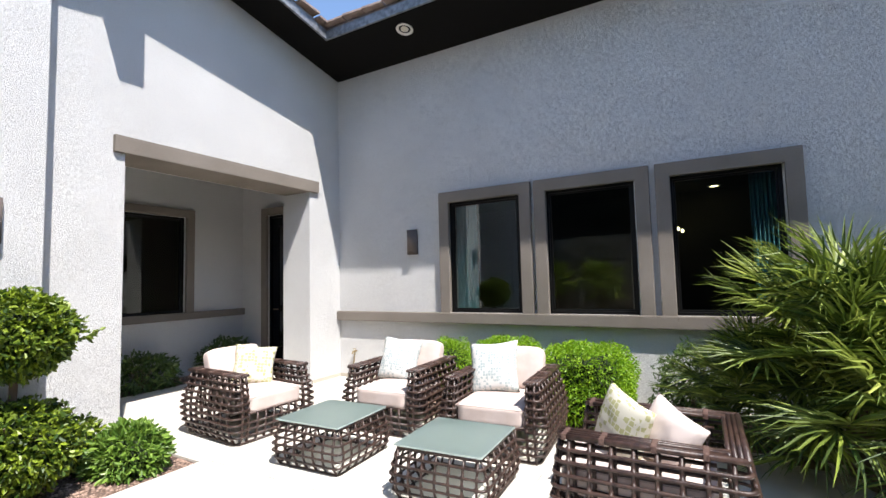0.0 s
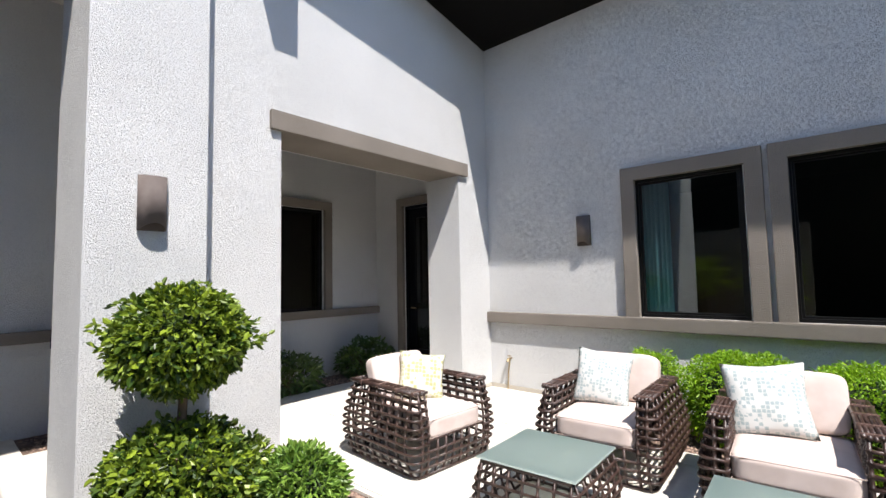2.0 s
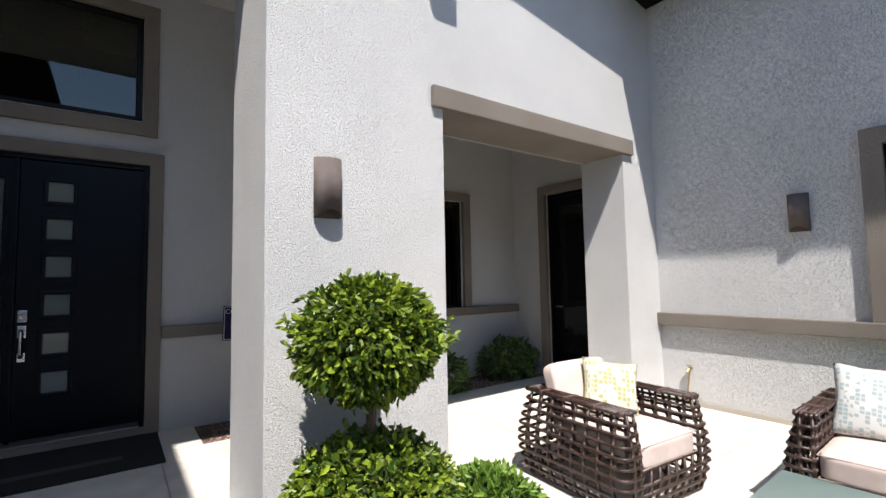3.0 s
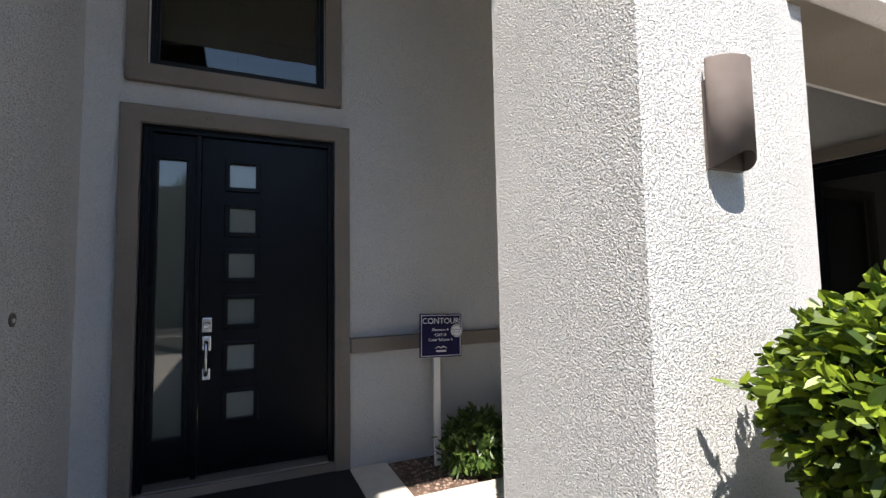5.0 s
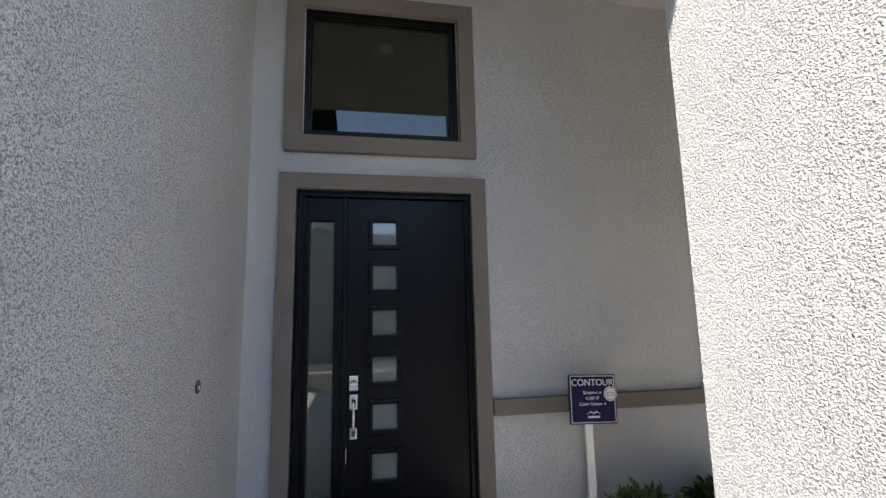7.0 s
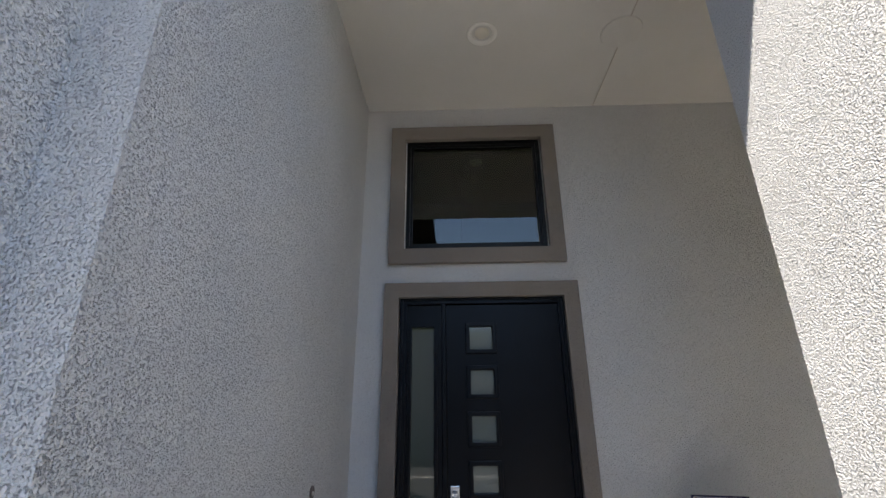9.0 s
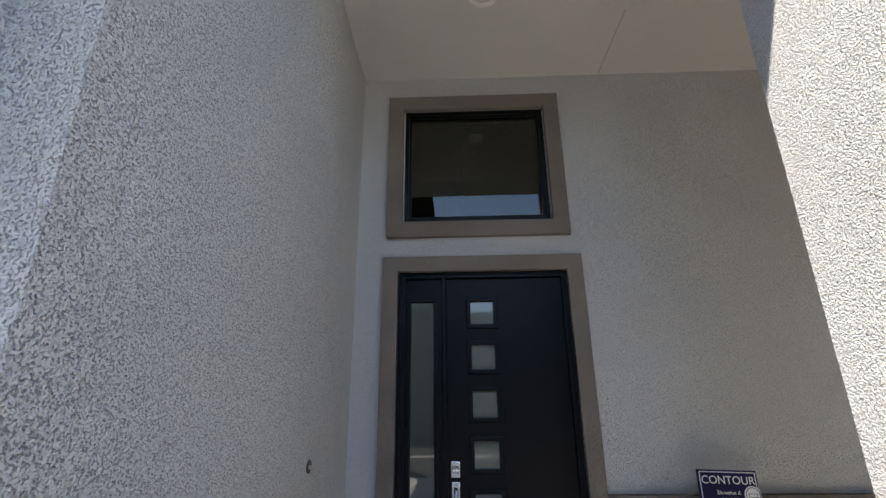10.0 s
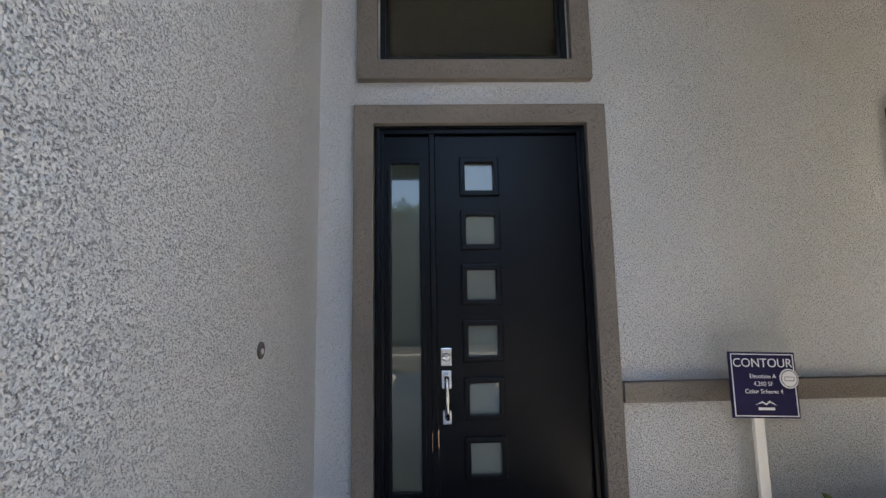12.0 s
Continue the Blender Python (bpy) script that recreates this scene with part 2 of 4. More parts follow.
def wall_mesh(axis, a, b, u0, u1, z0, z1, holes=()):
    """A wall between the planes a and b of an axis, with openings (u0, z0, u1, z1) cut right through."""
    us = sorted({u0, u1, *[h[0] for h in holes], *[h[2] for h in holes]})
    zs = sorted({z0, z1, *[h[1] for h in holes], *[h[3] for h in holes]})
    bm = bmesh.new()
    seen = {}

    def v(p, u, z):
        key = (p, u, z)
        if key not in seen:
            seen[key] = bm.verts.new((p, u, z) if axis == "x" else (u, p, z))
        return seen[key]

    def solid(i, j):
        if not (0 <= i < len(us) - 1 and 0 <= j < len(zs) - 1):
            return False
        u, z = (us[i] + us[i + 1]) / 2, (zs[j] + zs[j + 1]) / 2
        return not any(h[0] < u < h[2] and h[1] < z < h[3] for h in holes)

    for i in range(len(us) - 1):
        for j in range(len(zs) - 1):
            if not solid(i, j):
                continue
            c = [(us[i], zs[j]), (us[i + 1], zs[j]), (us[i + 1], zs[j + 1]), (us[i], zs[j + 1])]
            bm.faces.new([v(a, *p) for p in c])
            bm.faces.new([v(b, *p) for p in c[::-1]])
            for k, (di, dj) in enumerate(((0, -1), (1, 0), (0, 1), (-1, 0))):
                if not solid(i + di, j + dj):
                    p, q = c[k], c[(k + 1) % 4]
                    bm.faces.new((v(a, *p), v(a, *q), v(b, *q), v(b, *p)))
    bmesh.ops.recalc_face_normals(bm, faces=list(bm.faces))
    return bm


def structure(name, bm, mat, label="", bevel=0.0):
    ob = part(name, bm, mat, bevel=bevel)
    return tagged(ob, label, kind="structure")


def tube(points, radius, sides=7, bm=None, taper=None, radii=None):
    """A round pole along points; radii gives each point its own thickness."""
    bm = bm or bmesh.new()
    pts = [Vector(p) for p in points]
    rings = []
    for i, p in enumerate(pts):
        d = (pts[min(i + 1, len(pts) - 1)] - pts[max(i - 1, 0)]).normalized()
        a = d.orthogonal().normalized() if i == 0 else (side - d * side.dot(d)).normalized()
        side = a
        b = d.cross(a)
        r = radius * (1 + (taper - 1) * i / (len(pts) - 1)) if taper is not None else radius
        r = radii[i] if radii else r
        rings.append([bm.verts.new(p + (a * math.cos(t) + b * math.sin(t)) * r) for t in (2 * math.pi * k / sides for k in range(sides))])
    for r0, r1 in zip(rings, rings[1:]):
        for k in range(sides):
            bm.faces.new((r0[k], r0[(k + 1) % sides], r1[(k + 1) % sides], r1[k]))
    bm.faces.new(rings[0][::-1]), bm.faces.new(rings[-1])
    return bm


def lathe(profile, sides=24, bm=None, caps=True):
    """Turns (radius, z) pairs round the z axis."""
    bm = bm or bmesh.new()
    rings = [[bm.verts.new((r * math.cos(t), r * math.sin(t), z)) for t in (2 * math.pi * k / sides for k in range(sides))] for r, z in profile]
    for r0, r1 in zip(rings, rings[1:]):
        for k in range(sides):
            bm.faces.new((r0[k], r0[(k + 1) % sides], r1[(k + 1) % sides], r1[k]))
    if caps:
        bm.faces.new(rings[0][::-1]), bm.faces.new(rings[-1])
    return bm


def frame_ring(axis, p0, p1, u0, z0, u1, z1, w, bottom=True):
    """A picture-frame border with its outer edge at u0..u1, z0..z1 and the bar width w; bottom=False leaves out the lower bar."""
    if bottom:
        return wall_mesh(axis, p0, p1, u0, u1, z0, z1, [(u0 + w, z0 + w, u1 - w, z1 - w)])
    return wall_mesh(axis, p0, p1, u0, u1, z0, z1, [(u0 + w, z0 - 1e-9, u1 - w, z1 - w)])


def puffed(w, d, h, n=14, power=5.0, sag=0.0):
    """A stuffed box: flat faces that swell, with soft rounded edges; centred, base at z = 0."""
    bm = bmesh.new()
    bmesh.ops.create_cube(bm, size=2.0)
    bmesh.ops.subdivide_edges(bm, edges=list(bm.edges), cuts=n, use_grid_fill=True)
    for v in bm.verts:
        c = v.co
        k = (abs(c.x) ** power + abs(c.y) ** power + abs(c.z) ** power) ** (1 / power)
        c = c / k
        swell = 0.10 * (1 - min(1, c.x * c.x)) * (1 - min(1, c.y * c.y)) * (1 if c.z > 0 else 0.2)
        wob = noise.noise(Vector((c.x * 2.1, c.y * 2.1, c.z + w * 9))) * 0.02
        v.co = (c.x * w / 2, c.y * d / 2, (c.z * (1 + swell * 2) + wob + 1) * h / 2 - sag * (1 - c.x * c.x) * (1 - c.y * c.y))
    return bm


def pillow_mesh(w, h, t, n=18, seed=0):
    """A throw pillow standing in the x-z plane, with drawn-out corners; base at z = 0."""
    bm = bmesh.new()
    sheets = []
    for s in (-1, 1):
        grid = []
        for i in range(n + 1):
            row = []
            for j in range(n + 1):
                u, v = 2 * i / n - 1, 2 * j / n - 1
                edge = max(abs(u), abs(v))
                if s == 1 and edge > 0.999:
                    row.append(sheets[0][i][j])
                    continue
                pinch = 1 - 0.10 * (1 - abs(u * v) ** 1.5) * edge ** 3
                bulge = ((1 - u * u) * (1 - v * v)) ** 0.42
                wob = noise.noise(Vector((u * 2.3 + seed, v * 2.3, s))) * 0.10 * bulge
                row.append(bm.verts.new((u * w / 2 * pinch, s * t / 2 * (bulge + wob), (v * pinch + 1) * h / 2)))
            grid.append(row)
        sheets.append(grid)
    for s, g in zip((-1, 1), sheets):
        for i in range(n):
            for j in range(n):
                q = [g[i][j], g[i + 1][j], g[i + 1][j + 1], g[i][j + 1]]
                bm.faces.new(q if s == -1 else q[::-1])
    return bm


# ---- the ground ----
W, N, D = -4.95, 5.44, -7.40
structure("ground", box(-400, -400, -0.5, 400, 400, -0.06), EARTH, "bare desert ground round the house")

# ---- walls of the house ----
wall_w = wall_mesh("x", -5.5, W, 1.62, N, -0.1, 4.60, [(2.35, -0.1, 4.81, 2.78)])
prism([(1.62, 4.60), (N, 4.60), (N, 4.66), (2.06, 5.26), (1.62, 5.19)], "x", -5.5, W, wall_w)
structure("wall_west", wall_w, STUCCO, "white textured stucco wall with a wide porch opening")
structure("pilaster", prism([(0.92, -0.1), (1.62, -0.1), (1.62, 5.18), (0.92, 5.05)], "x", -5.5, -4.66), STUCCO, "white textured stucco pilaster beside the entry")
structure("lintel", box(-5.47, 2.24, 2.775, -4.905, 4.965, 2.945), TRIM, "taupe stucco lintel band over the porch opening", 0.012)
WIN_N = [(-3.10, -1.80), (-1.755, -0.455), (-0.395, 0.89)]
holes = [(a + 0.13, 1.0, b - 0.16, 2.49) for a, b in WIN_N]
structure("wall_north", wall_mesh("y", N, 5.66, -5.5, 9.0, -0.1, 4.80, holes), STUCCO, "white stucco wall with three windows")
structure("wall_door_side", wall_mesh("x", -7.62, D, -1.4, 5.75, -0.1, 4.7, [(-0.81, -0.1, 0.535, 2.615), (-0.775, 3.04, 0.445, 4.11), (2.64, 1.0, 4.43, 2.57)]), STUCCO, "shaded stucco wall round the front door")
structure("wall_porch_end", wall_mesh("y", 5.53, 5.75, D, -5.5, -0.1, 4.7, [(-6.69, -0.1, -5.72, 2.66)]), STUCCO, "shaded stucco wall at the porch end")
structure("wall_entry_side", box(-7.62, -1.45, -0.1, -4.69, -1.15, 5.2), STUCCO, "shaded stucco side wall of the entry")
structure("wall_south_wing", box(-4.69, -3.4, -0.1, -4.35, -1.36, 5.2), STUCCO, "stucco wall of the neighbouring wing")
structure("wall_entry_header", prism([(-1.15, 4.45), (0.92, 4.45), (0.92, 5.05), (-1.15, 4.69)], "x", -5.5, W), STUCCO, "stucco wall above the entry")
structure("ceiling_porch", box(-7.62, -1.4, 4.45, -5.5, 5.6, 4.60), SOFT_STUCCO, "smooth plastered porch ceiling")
# slab and post added out of view to shade the entry and its floor
structure("shade_roof", box(-4.9, -2.7, 5.2, 2.9, -0.76, 5.34), SOFFIT, "added unseen dark roof that shades the entry ground")
structure("shade_roof_post", box(2.5, -2.65, -0.06, 2.8, -2.35, 5.2), STUCCO, "added unseen stucco post under the shading roof")


def roof_z(y):
    return 4.66 + 0.18 * (5.44 - max(y, 4.12 - y))


EX, EY = -4.38, 4.59
roof = bmesh.new()
for x0, x1, y0, y1 in ((-4.95, EX, -1.2, 2.06), (-4.95, EX, 2.06, N), (EX, 9.2, EY, N)):
    prism([(y0, roof_z(y0)), (y1, roof_z(y1)), (y1, roof_z(y1) + 0.10), (y0, roof_z(y0) + 0.10)], "x", x0, x1, roof)
structure("soffit", roof, SOFFIT, "dark brown painted eave soffit")
edge = bmesh.new()
prism([(EY, roof_z(EY) - 0.012), (EY, roof_z(EY) + 0.11), (EY - 0.03, roof_z(EY) + 0.11), (EY - 0.03, roof_z(EY) - 0.012)], "x", EX, 9.2, edge)
for y0, y1 in ((EY - 0.03, 2.06), (2.06, -1.2)):
    prism([(y0, roof_z(y0) - 0.012), (y0, roof_z(y0) + 0.11), (y1, roof_z(y1) + 0.11), (y1, roof_z(y1) - 0.012)], "x", EX, EX + 0.03, edge)
structure("fascia", edge, FASCIA, "grey metal roof edge")
deck = bmesh.new()
for y0, y1 in ((-1.2, 2.06), (2.06, 8.0)):
    prism([(y0, roof_z(y0) + 0.10), (y1, roof_z(y1) + 0.10), (y1, roof_z(y1) + 0.16), (y0, roof_z(y0) + 0.16)], "x", -9, EX, deck)
prism([(EY, roof_z(EY) + 0.10), (8, roof_z(8) + 0.10), (8, roof_z(8) + 0.16), (EY, roof_z(EY) + 0.16)], "x", EX, 9.2, deck)
roof_deck = structure("roof", deck, ROOF, "brown tiled roof")
structure("roof_bracket", box(W, 1.97, 4.62, -4.36, 2.20, 5.25), SOFFIT, "ridge beam end under the gable eave")
# edge tiles
tile_bm = box(-0.165, -0.03, 0, 0.16, 0.42, 0.032)
tile_edge = part("roof_tile", tile_bm, ROOF, roof_deck, bevel=0.006)
tile_edge.matrix_local = pose(EX + 0.2, EY - 0.06, roof_z(EY) + 0.175, -8)
for i in range(1, 40):
    share("roof_tile", tile_edge.data, roof_deck, pose(EX + 0.2 + 0.33 * i, EY - 0.06, roof_z(EY) + 0.175 + 0.006 * math.sin(i * 2.3), -8 + math.sin(i), 3, 0))
for i in range(17):
    y = EY - 0.05 - 0.33 * i
    share("roof_tile", tile_edge.data, roof_deck, pose(EX + 0.07, y, roof_z(y) + 0.175, 0, 3, 90))

# ledges and trim bands
structure("ledge_north", box(W, 5.36, 0.86, 9.0, N, 1.0), TRIM, "taupe stucco window ledge", 0.014)
structure("ledge_porch", box(D, 0.645, 0.897, -7.33, 5.53, 1.015), TRIM, "taupe stucco ledge band", 0.012)
structure("baseboard", box(W + 0.003, 4.83, -0.06, W + 0.02, N - 0.02, 0.05), JOINT, "base screed of the wall")
structure("baseboard_north", box(W + 0.02, N - 0.02, -0.06, 2.0, N - 0.003, 0.05), JOINT, "base screed of the wall")
for k, (a, b) in enumerate(WIN_N):
    structure("window_trim_%d" % (k + 1), frame_ring("y", 5.375, N, a, 0.995, b, 2.63, 0.145, False), TRIM, "taupe stucco window surround", 0.010)
structure("door_trim_1", frame_ring("x", D, -7.34, -0.93, 0.0, 0.64, 2.72, 0.122, False), TRIM, "taupe stucco surround of the front door", 0.010)
structure("window_trim_4", frame_ring("x", D, -7.34, -0.912, 2.89, 0.577, 4.22, 0.13), TRIM, "taupe stucco surround of the transom window", 0.010)
structure("window_trim_5", frame_ring("x", D, -7.34, 2.50, 0.985, 4.57, 2.70, 0.13, False), TRIM, "taupe stucco surround of the porch window", 0.010)
structure("door_trim_2", frame_ring("y", 5.47, 5.53, -6.83, 0.0, -5.58, 2.79, 0.13, False), TRIM, "taupe stucco surround of the side door", 0.010)


def window(name, axis, p, q, u0, z0, u1, z1, label, glazing=GLASS):
    """A fixed black-framed window in the opening u0..u1, z0..z1; the glass lies between p and q."""
    root = thing(name, Matrix(), label, "window")
    root["kind"] = "structure"
    part("window_frame", frame_ring(axis, p, q, u0, z0, u1, z1, 0.035), BLACK_FRAME, root, "black metal frame", bevel=0.003)
    m = (p + q) / 2
    s = 0.018 if q > p else -0.018
    part("sash", frame_ring(axis, m - s, m + s, u0 + 0.035, z0 + 0.035, u1 - 0.035, z1 - 0.035, 0.022), BLACK_FRAME, root, bevel=0.003)
    g = wall_mesh(axis, m - s / 4, m + s / 4, u0 + 0.05, u1 - 0.05, z0 + 0.05, z1 - 0.05)
    part("pane", g, glazing, root, "dark tinted glass").visible_shadow = False
    return root


for k, h in enumerate(holes):
    window("window_%d" % (k + 1), "y", 5.455, 5.53, h[0], h[1], h[2], h[3], "dark glazed black-framed courtyard window")
window("window_4", "x", -7.42, -7.50, -0.775, 3.04, 0.445, 4.11, "dark glazed transom window over the front door", COATED)
window("window_5", "x", -7.42, -7.50, 2.64, 1.0, 4.43, 2.57, "dark glazed black-framed porch window", COATED)

# rooms behind the glass
room = wall_mesh("y", 8.6, 8.7, -5.4, 3.4, 0.0, 2.8)
for b in ((-5.5, 5.66, 0, -5.4, 8.7, 2.8), (3.3, 5.66, 0, 3.4, 8.7, 2.8)):
    box(*b, room)
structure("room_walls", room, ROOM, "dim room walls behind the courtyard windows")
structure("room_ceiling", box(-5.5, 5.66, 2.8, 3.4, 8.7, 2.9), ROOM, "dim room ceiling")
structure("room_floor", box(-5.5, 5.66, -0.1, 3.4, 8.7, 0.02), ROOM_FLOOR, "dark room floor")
hall = wall_mesh("x", -11.1, -11.0, -1.8, 5.6, 0, 5.2)
for b in ((-11.1, -1.9, 0, -7.62, -1.8, 5.2), (-11.1, 5.6, 0, -7.62, 5.7, 5.2)):
    box(*b, hall)
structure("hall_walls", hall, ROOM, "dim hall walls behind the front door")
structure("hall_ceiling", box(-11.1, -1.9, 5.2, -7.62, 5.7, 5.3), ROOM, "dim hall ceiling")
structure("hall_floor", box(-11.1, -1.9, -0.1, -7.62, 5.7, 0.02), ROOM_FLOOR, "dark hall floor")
for x, y in ((0.20, 7.25), (0.23, 8.2)):
    lamp = thing("ceiling_light", pose(x, y, 2.8), "small lit recessed ceiling lamp indoors", "lamp", "indoor lamps")
    part("ring", lathe([(0.085, -0.012), (0.095, 0.0)]), WHITE_METAL, lamp)
    part("bulb", lathe([(0.05, -0.016), (0.06, -0.0125)]), GLOW, lamp)
for x, y, z in ((-0.34, 8.2, 2.53), (-0.30, 8.2, 2.16), (-0.24, 8.25, 2.13)):
    lamp = thing("pendant_lamp", pose(x, y, z), "small glowing pendant bulb deep in the room", "lamp", "indoor pendants")
    part("bulb", lathe([(0.005, -0.03), (0.022, -0.015), (0.022, 0.005), (0.008, 0.03)], 12), GLOW, lamp)
    part("cord", tube([(0, 0, 0.03), (0, 0, 2.8 - z)], 0.004, 6), BLACK_FRAME, lamp)


def curtain(x0, x1, y, z0, z1):
    n, top, low = 40, [], []
    for i in range(n + 1):
        x = x0 + (x1 - x0) * i / n
        d = 0.035 * math.sin(i * 1.35) + 0.01 * math.sin(i * 0.7)
        top.append((x, y + d, z1)), low.append((x, y + d * 1.2, z0))
    ob = raw("curtain", low + top, [(i, i + 1, n + 2 + i, n + 1 + i) for i in range(n)], CURTAIN, smooth=True)
    s = ob.modifiers.new("cloth", "SOLIDIFY")
    s.thickness = 0.004
    return tagged(ob, "teal floor-length curtain drawn aside indoors", "curtain", "curtains")


curtain(-3.12, -2.70, 5.73, 0.02, 2.76)
curtain(0.48, 0.80, 5.73, 0.02, 2.76)

# fittings faintly seen through the transom
ch = thing("pendant_lamp", pose(-10.5, -0.23, 5.2), "dim pendant lamp on a long rod in the dark hall", "lamp")
part("canopy", lathe([(0.10, -0.05), (0.13, -0.03), (0.13, 0.0)]), BRONZE, ch)
part("rod", tube([(0, 0, -0.04), (0, 0, -1.3)], 0.014), BRONZE, ch)
part("shade", lathe([(0.04, -1.3), (0.16, -1.42), (0.17, -1.62), (0.165, -1.62), (0.03, -1.32)], 20), BRONZE, ch)
spots = thing("ceiling_spotlight", pose(-9.78, -0.17, 5.2), "dim cluster of three spot heads on the hall ceiling", "lamp")
part("base", lathe([(0.07, -0.03), (0.09, 0.0)]), BRONZE, spots)
for k, (dx, dy) in enumerate(((-0.02, -0.13), (0.05, 0.0), (-0.03, 0.12))):
    arm = part("arm", tube([(0, 0, -0.02), (dx * 0.6, dy * 0.6, -0.06), (dx, dy, -0.09)], 0.012), BRONZE, spots)
    part("shade", lathe([(0.03, 0.02), (0.05, -0.03), (0.055, -0.12), (0.05, -0.12), (0.028, 0.0)], 14), BRONZE, arm).location = (dx, dy, -0.09)
disc = thing("smoke_alarm", pose(-9.6, -0.02, 5.2), "round pale smoke alarm on the hall ceiling", "alarm")
part("body", lathe([(0.05, -0.04), (0.085, -0.03), (0.095, 0.0)]), WHITE_METAL, disc)

# ---- front door ----
door = thing("door_1", pose(D, 0, 0), "navy-black front door with six square lights and a sidelight", "door")
door["kind"] = "structure"
part("jamb", frame_ring("x", -0.10, -0.005, -0.805, 0.0, 0.53, 2.61, 0.055, False), DOOR, door, bevel=0.004)
part("brickmould", frame_ring("x", -0.03, 0.012, -0.80, 0.0, 0.525, 2.605, 0.022, False), DOOR, door, bevel=0.004)
part("mullion", box(-0.09, -0.468, 0.10, -0.012, -0.435, 2.555), DOOR, door, bevel=0.005)
part("sill", box(-0.14, -0.80, 0.0, 0.045, 0.525, 0.075), TRIM, door, "grey sill", bevel=0.006)
part("threshold", prism([(-0.12, 0.078), (0.03, 0.078), (0.03, 0.09), (-0.03, 0.115), (-0.12, 0.115)], "y", -0.75, 0.475), STEEL, door, "brushed metal threshold")
lites = [(-0.246, 0.49 + 0.3395 * k, -0.062, 0.674 + 0.3395 * k) for k in range(6)]
leaf = part("leaf", wall_mesh("x", -0.085, -0.040, -0.43, 0.475, 0.12, 2.55, lites), DOOR, door)
for u0, z0, u1, z1 in lites:
    lf = part("light_frame", frame_ring("x", -0.055, -0.018, u0 - 0.032, z0 - 0.032, u1 + 0.032, z1 + 0.032, 0.034), DOOR, leaf, bevel=0.008)
    part("pane", box(-0.068, u0 - 0.004, z0 - 0.004, -0.060, u1 + 0.004, z1 + 0.004), FROSTED, leaf, "frosted glass")
side = part("sidelight", wall_mesh("x", -0.085, -0.040, -0.75, -0.47, 0.12, 2.55, [(-0.71, 0.40, -0.53, 2.37)]), DOOR, door)
part("light_frame", frame_ring("x", -0.055, -0.022, -0.735, 0.375, -0.505, 2.395, 0.027), DOOR, side, bevel=0.006)
part("pane", box(-0.068, -0.715, 0.395, -0.060, -0.525, 2.375), SIDE_GLASS, side, "frosted glass")
bolt = part("deadbolt", box(-0.040, -0.413, 1.118, -0.026, -0.349, 1.222), CHROME, door, "chrome deadbolt plate", bevel=0.004)
cyl = part("cylinder", lathe([(0.024, 0.0), (0.024, 0.016), (0.020, 0.020), (0.009, 0.021), (0.008, 0.026)]), CHROME, bolt)
cyl.matrix_local = pose(-0.026, -0.381, 1.17, 0, 90, 0)
handle = part("door_handle", box(-0.040, -0.41, 0.985, -0.028, -0.352, 1.09), CHROME, door, "chrome grip handle", bevel=0.004)
part("lower_plate", box(-0.040, -0.407, 0.78, -0.028, -0.355, 0.86), CHROME, handle, bevel=0.004)
part("grip", tube([(-0.028, -0.381, 1.055), (0.022, -0.381, 1.052), (0.035, -0.381, 1.03), (0.036, -0.381, 0.94), (0.034, -0.381, 0.86), (0.022, -0.381, 0.825), (-0.028, -0.381, 0.82)], 0.013, 10), CHROME, handle, smooth=True)
part("thumb_latch", box(-0.028, -0.393, 1.062, 0.012, -0.369, 1.070), CHROME, handle, bevel=0.002)

door2 = thing("door_2", pose(0, 5.53, 0), "dark side door in the shaded porch", "door")
door2["kind"] = "structure"
part("jamb", frame_ring("y", 0.01, 0.10, -6.69, 0.0, -5.72, 2.66, 0.05, False), DOOR, door2, bevel=0.004)
part("leaf", wall_mesh("y", 0.045, 0.085, -6.64, -5.77, 0.03, 2.61, [(-6.50, 0.35, -5.91, 2.45)]), DOOR, door2)
part("pane", box(-6.50, 0.06, 0.35, -5.91, 0.068, 2.45), DARK_PANE, door2, "dark glass")
part("door_handle", tube([(-6.57, 0.045, 1.0), (-6.57, 0.0, 1.0), (-6.46, -0.002, 1.0)], 0.011, 8), BRASS, door2)


# ---- lamps ----
def can_light(m, label):
    root = thing("recessed_lamp", m, label, "lamp", "recessed lamps")
    part("ring", lathe([(0.078, 0.0), (0.11, 0.0), (0.116, -0.006), (0.110, -0.014), (0.084, -0.010), (0.078, 0.0)], 32, caps=False), WHITE_METAL, root, smooth=True)
    part("cup", lathe([(0.083, -0.008), (0.070, 0.03), (0.066, 0.045)], 32, caps=False), WHITE_METAL, root, smooth=True)
    part("lens", lathe([(0.002, -0.020), (0.035, -0.016), (0.054, -0.004), (0.056, 0.01)], 28), LENS, root, smooth=True)
    return root


can_light(pose(-3.25, 4.86, roof_z(4.86) - 0.001, -10), "round white recessed lamp in the dark eave soffit")
can_light(pose(-6.48, -0.109, 4.448), "round white recessed lamp in the porch ceiling")


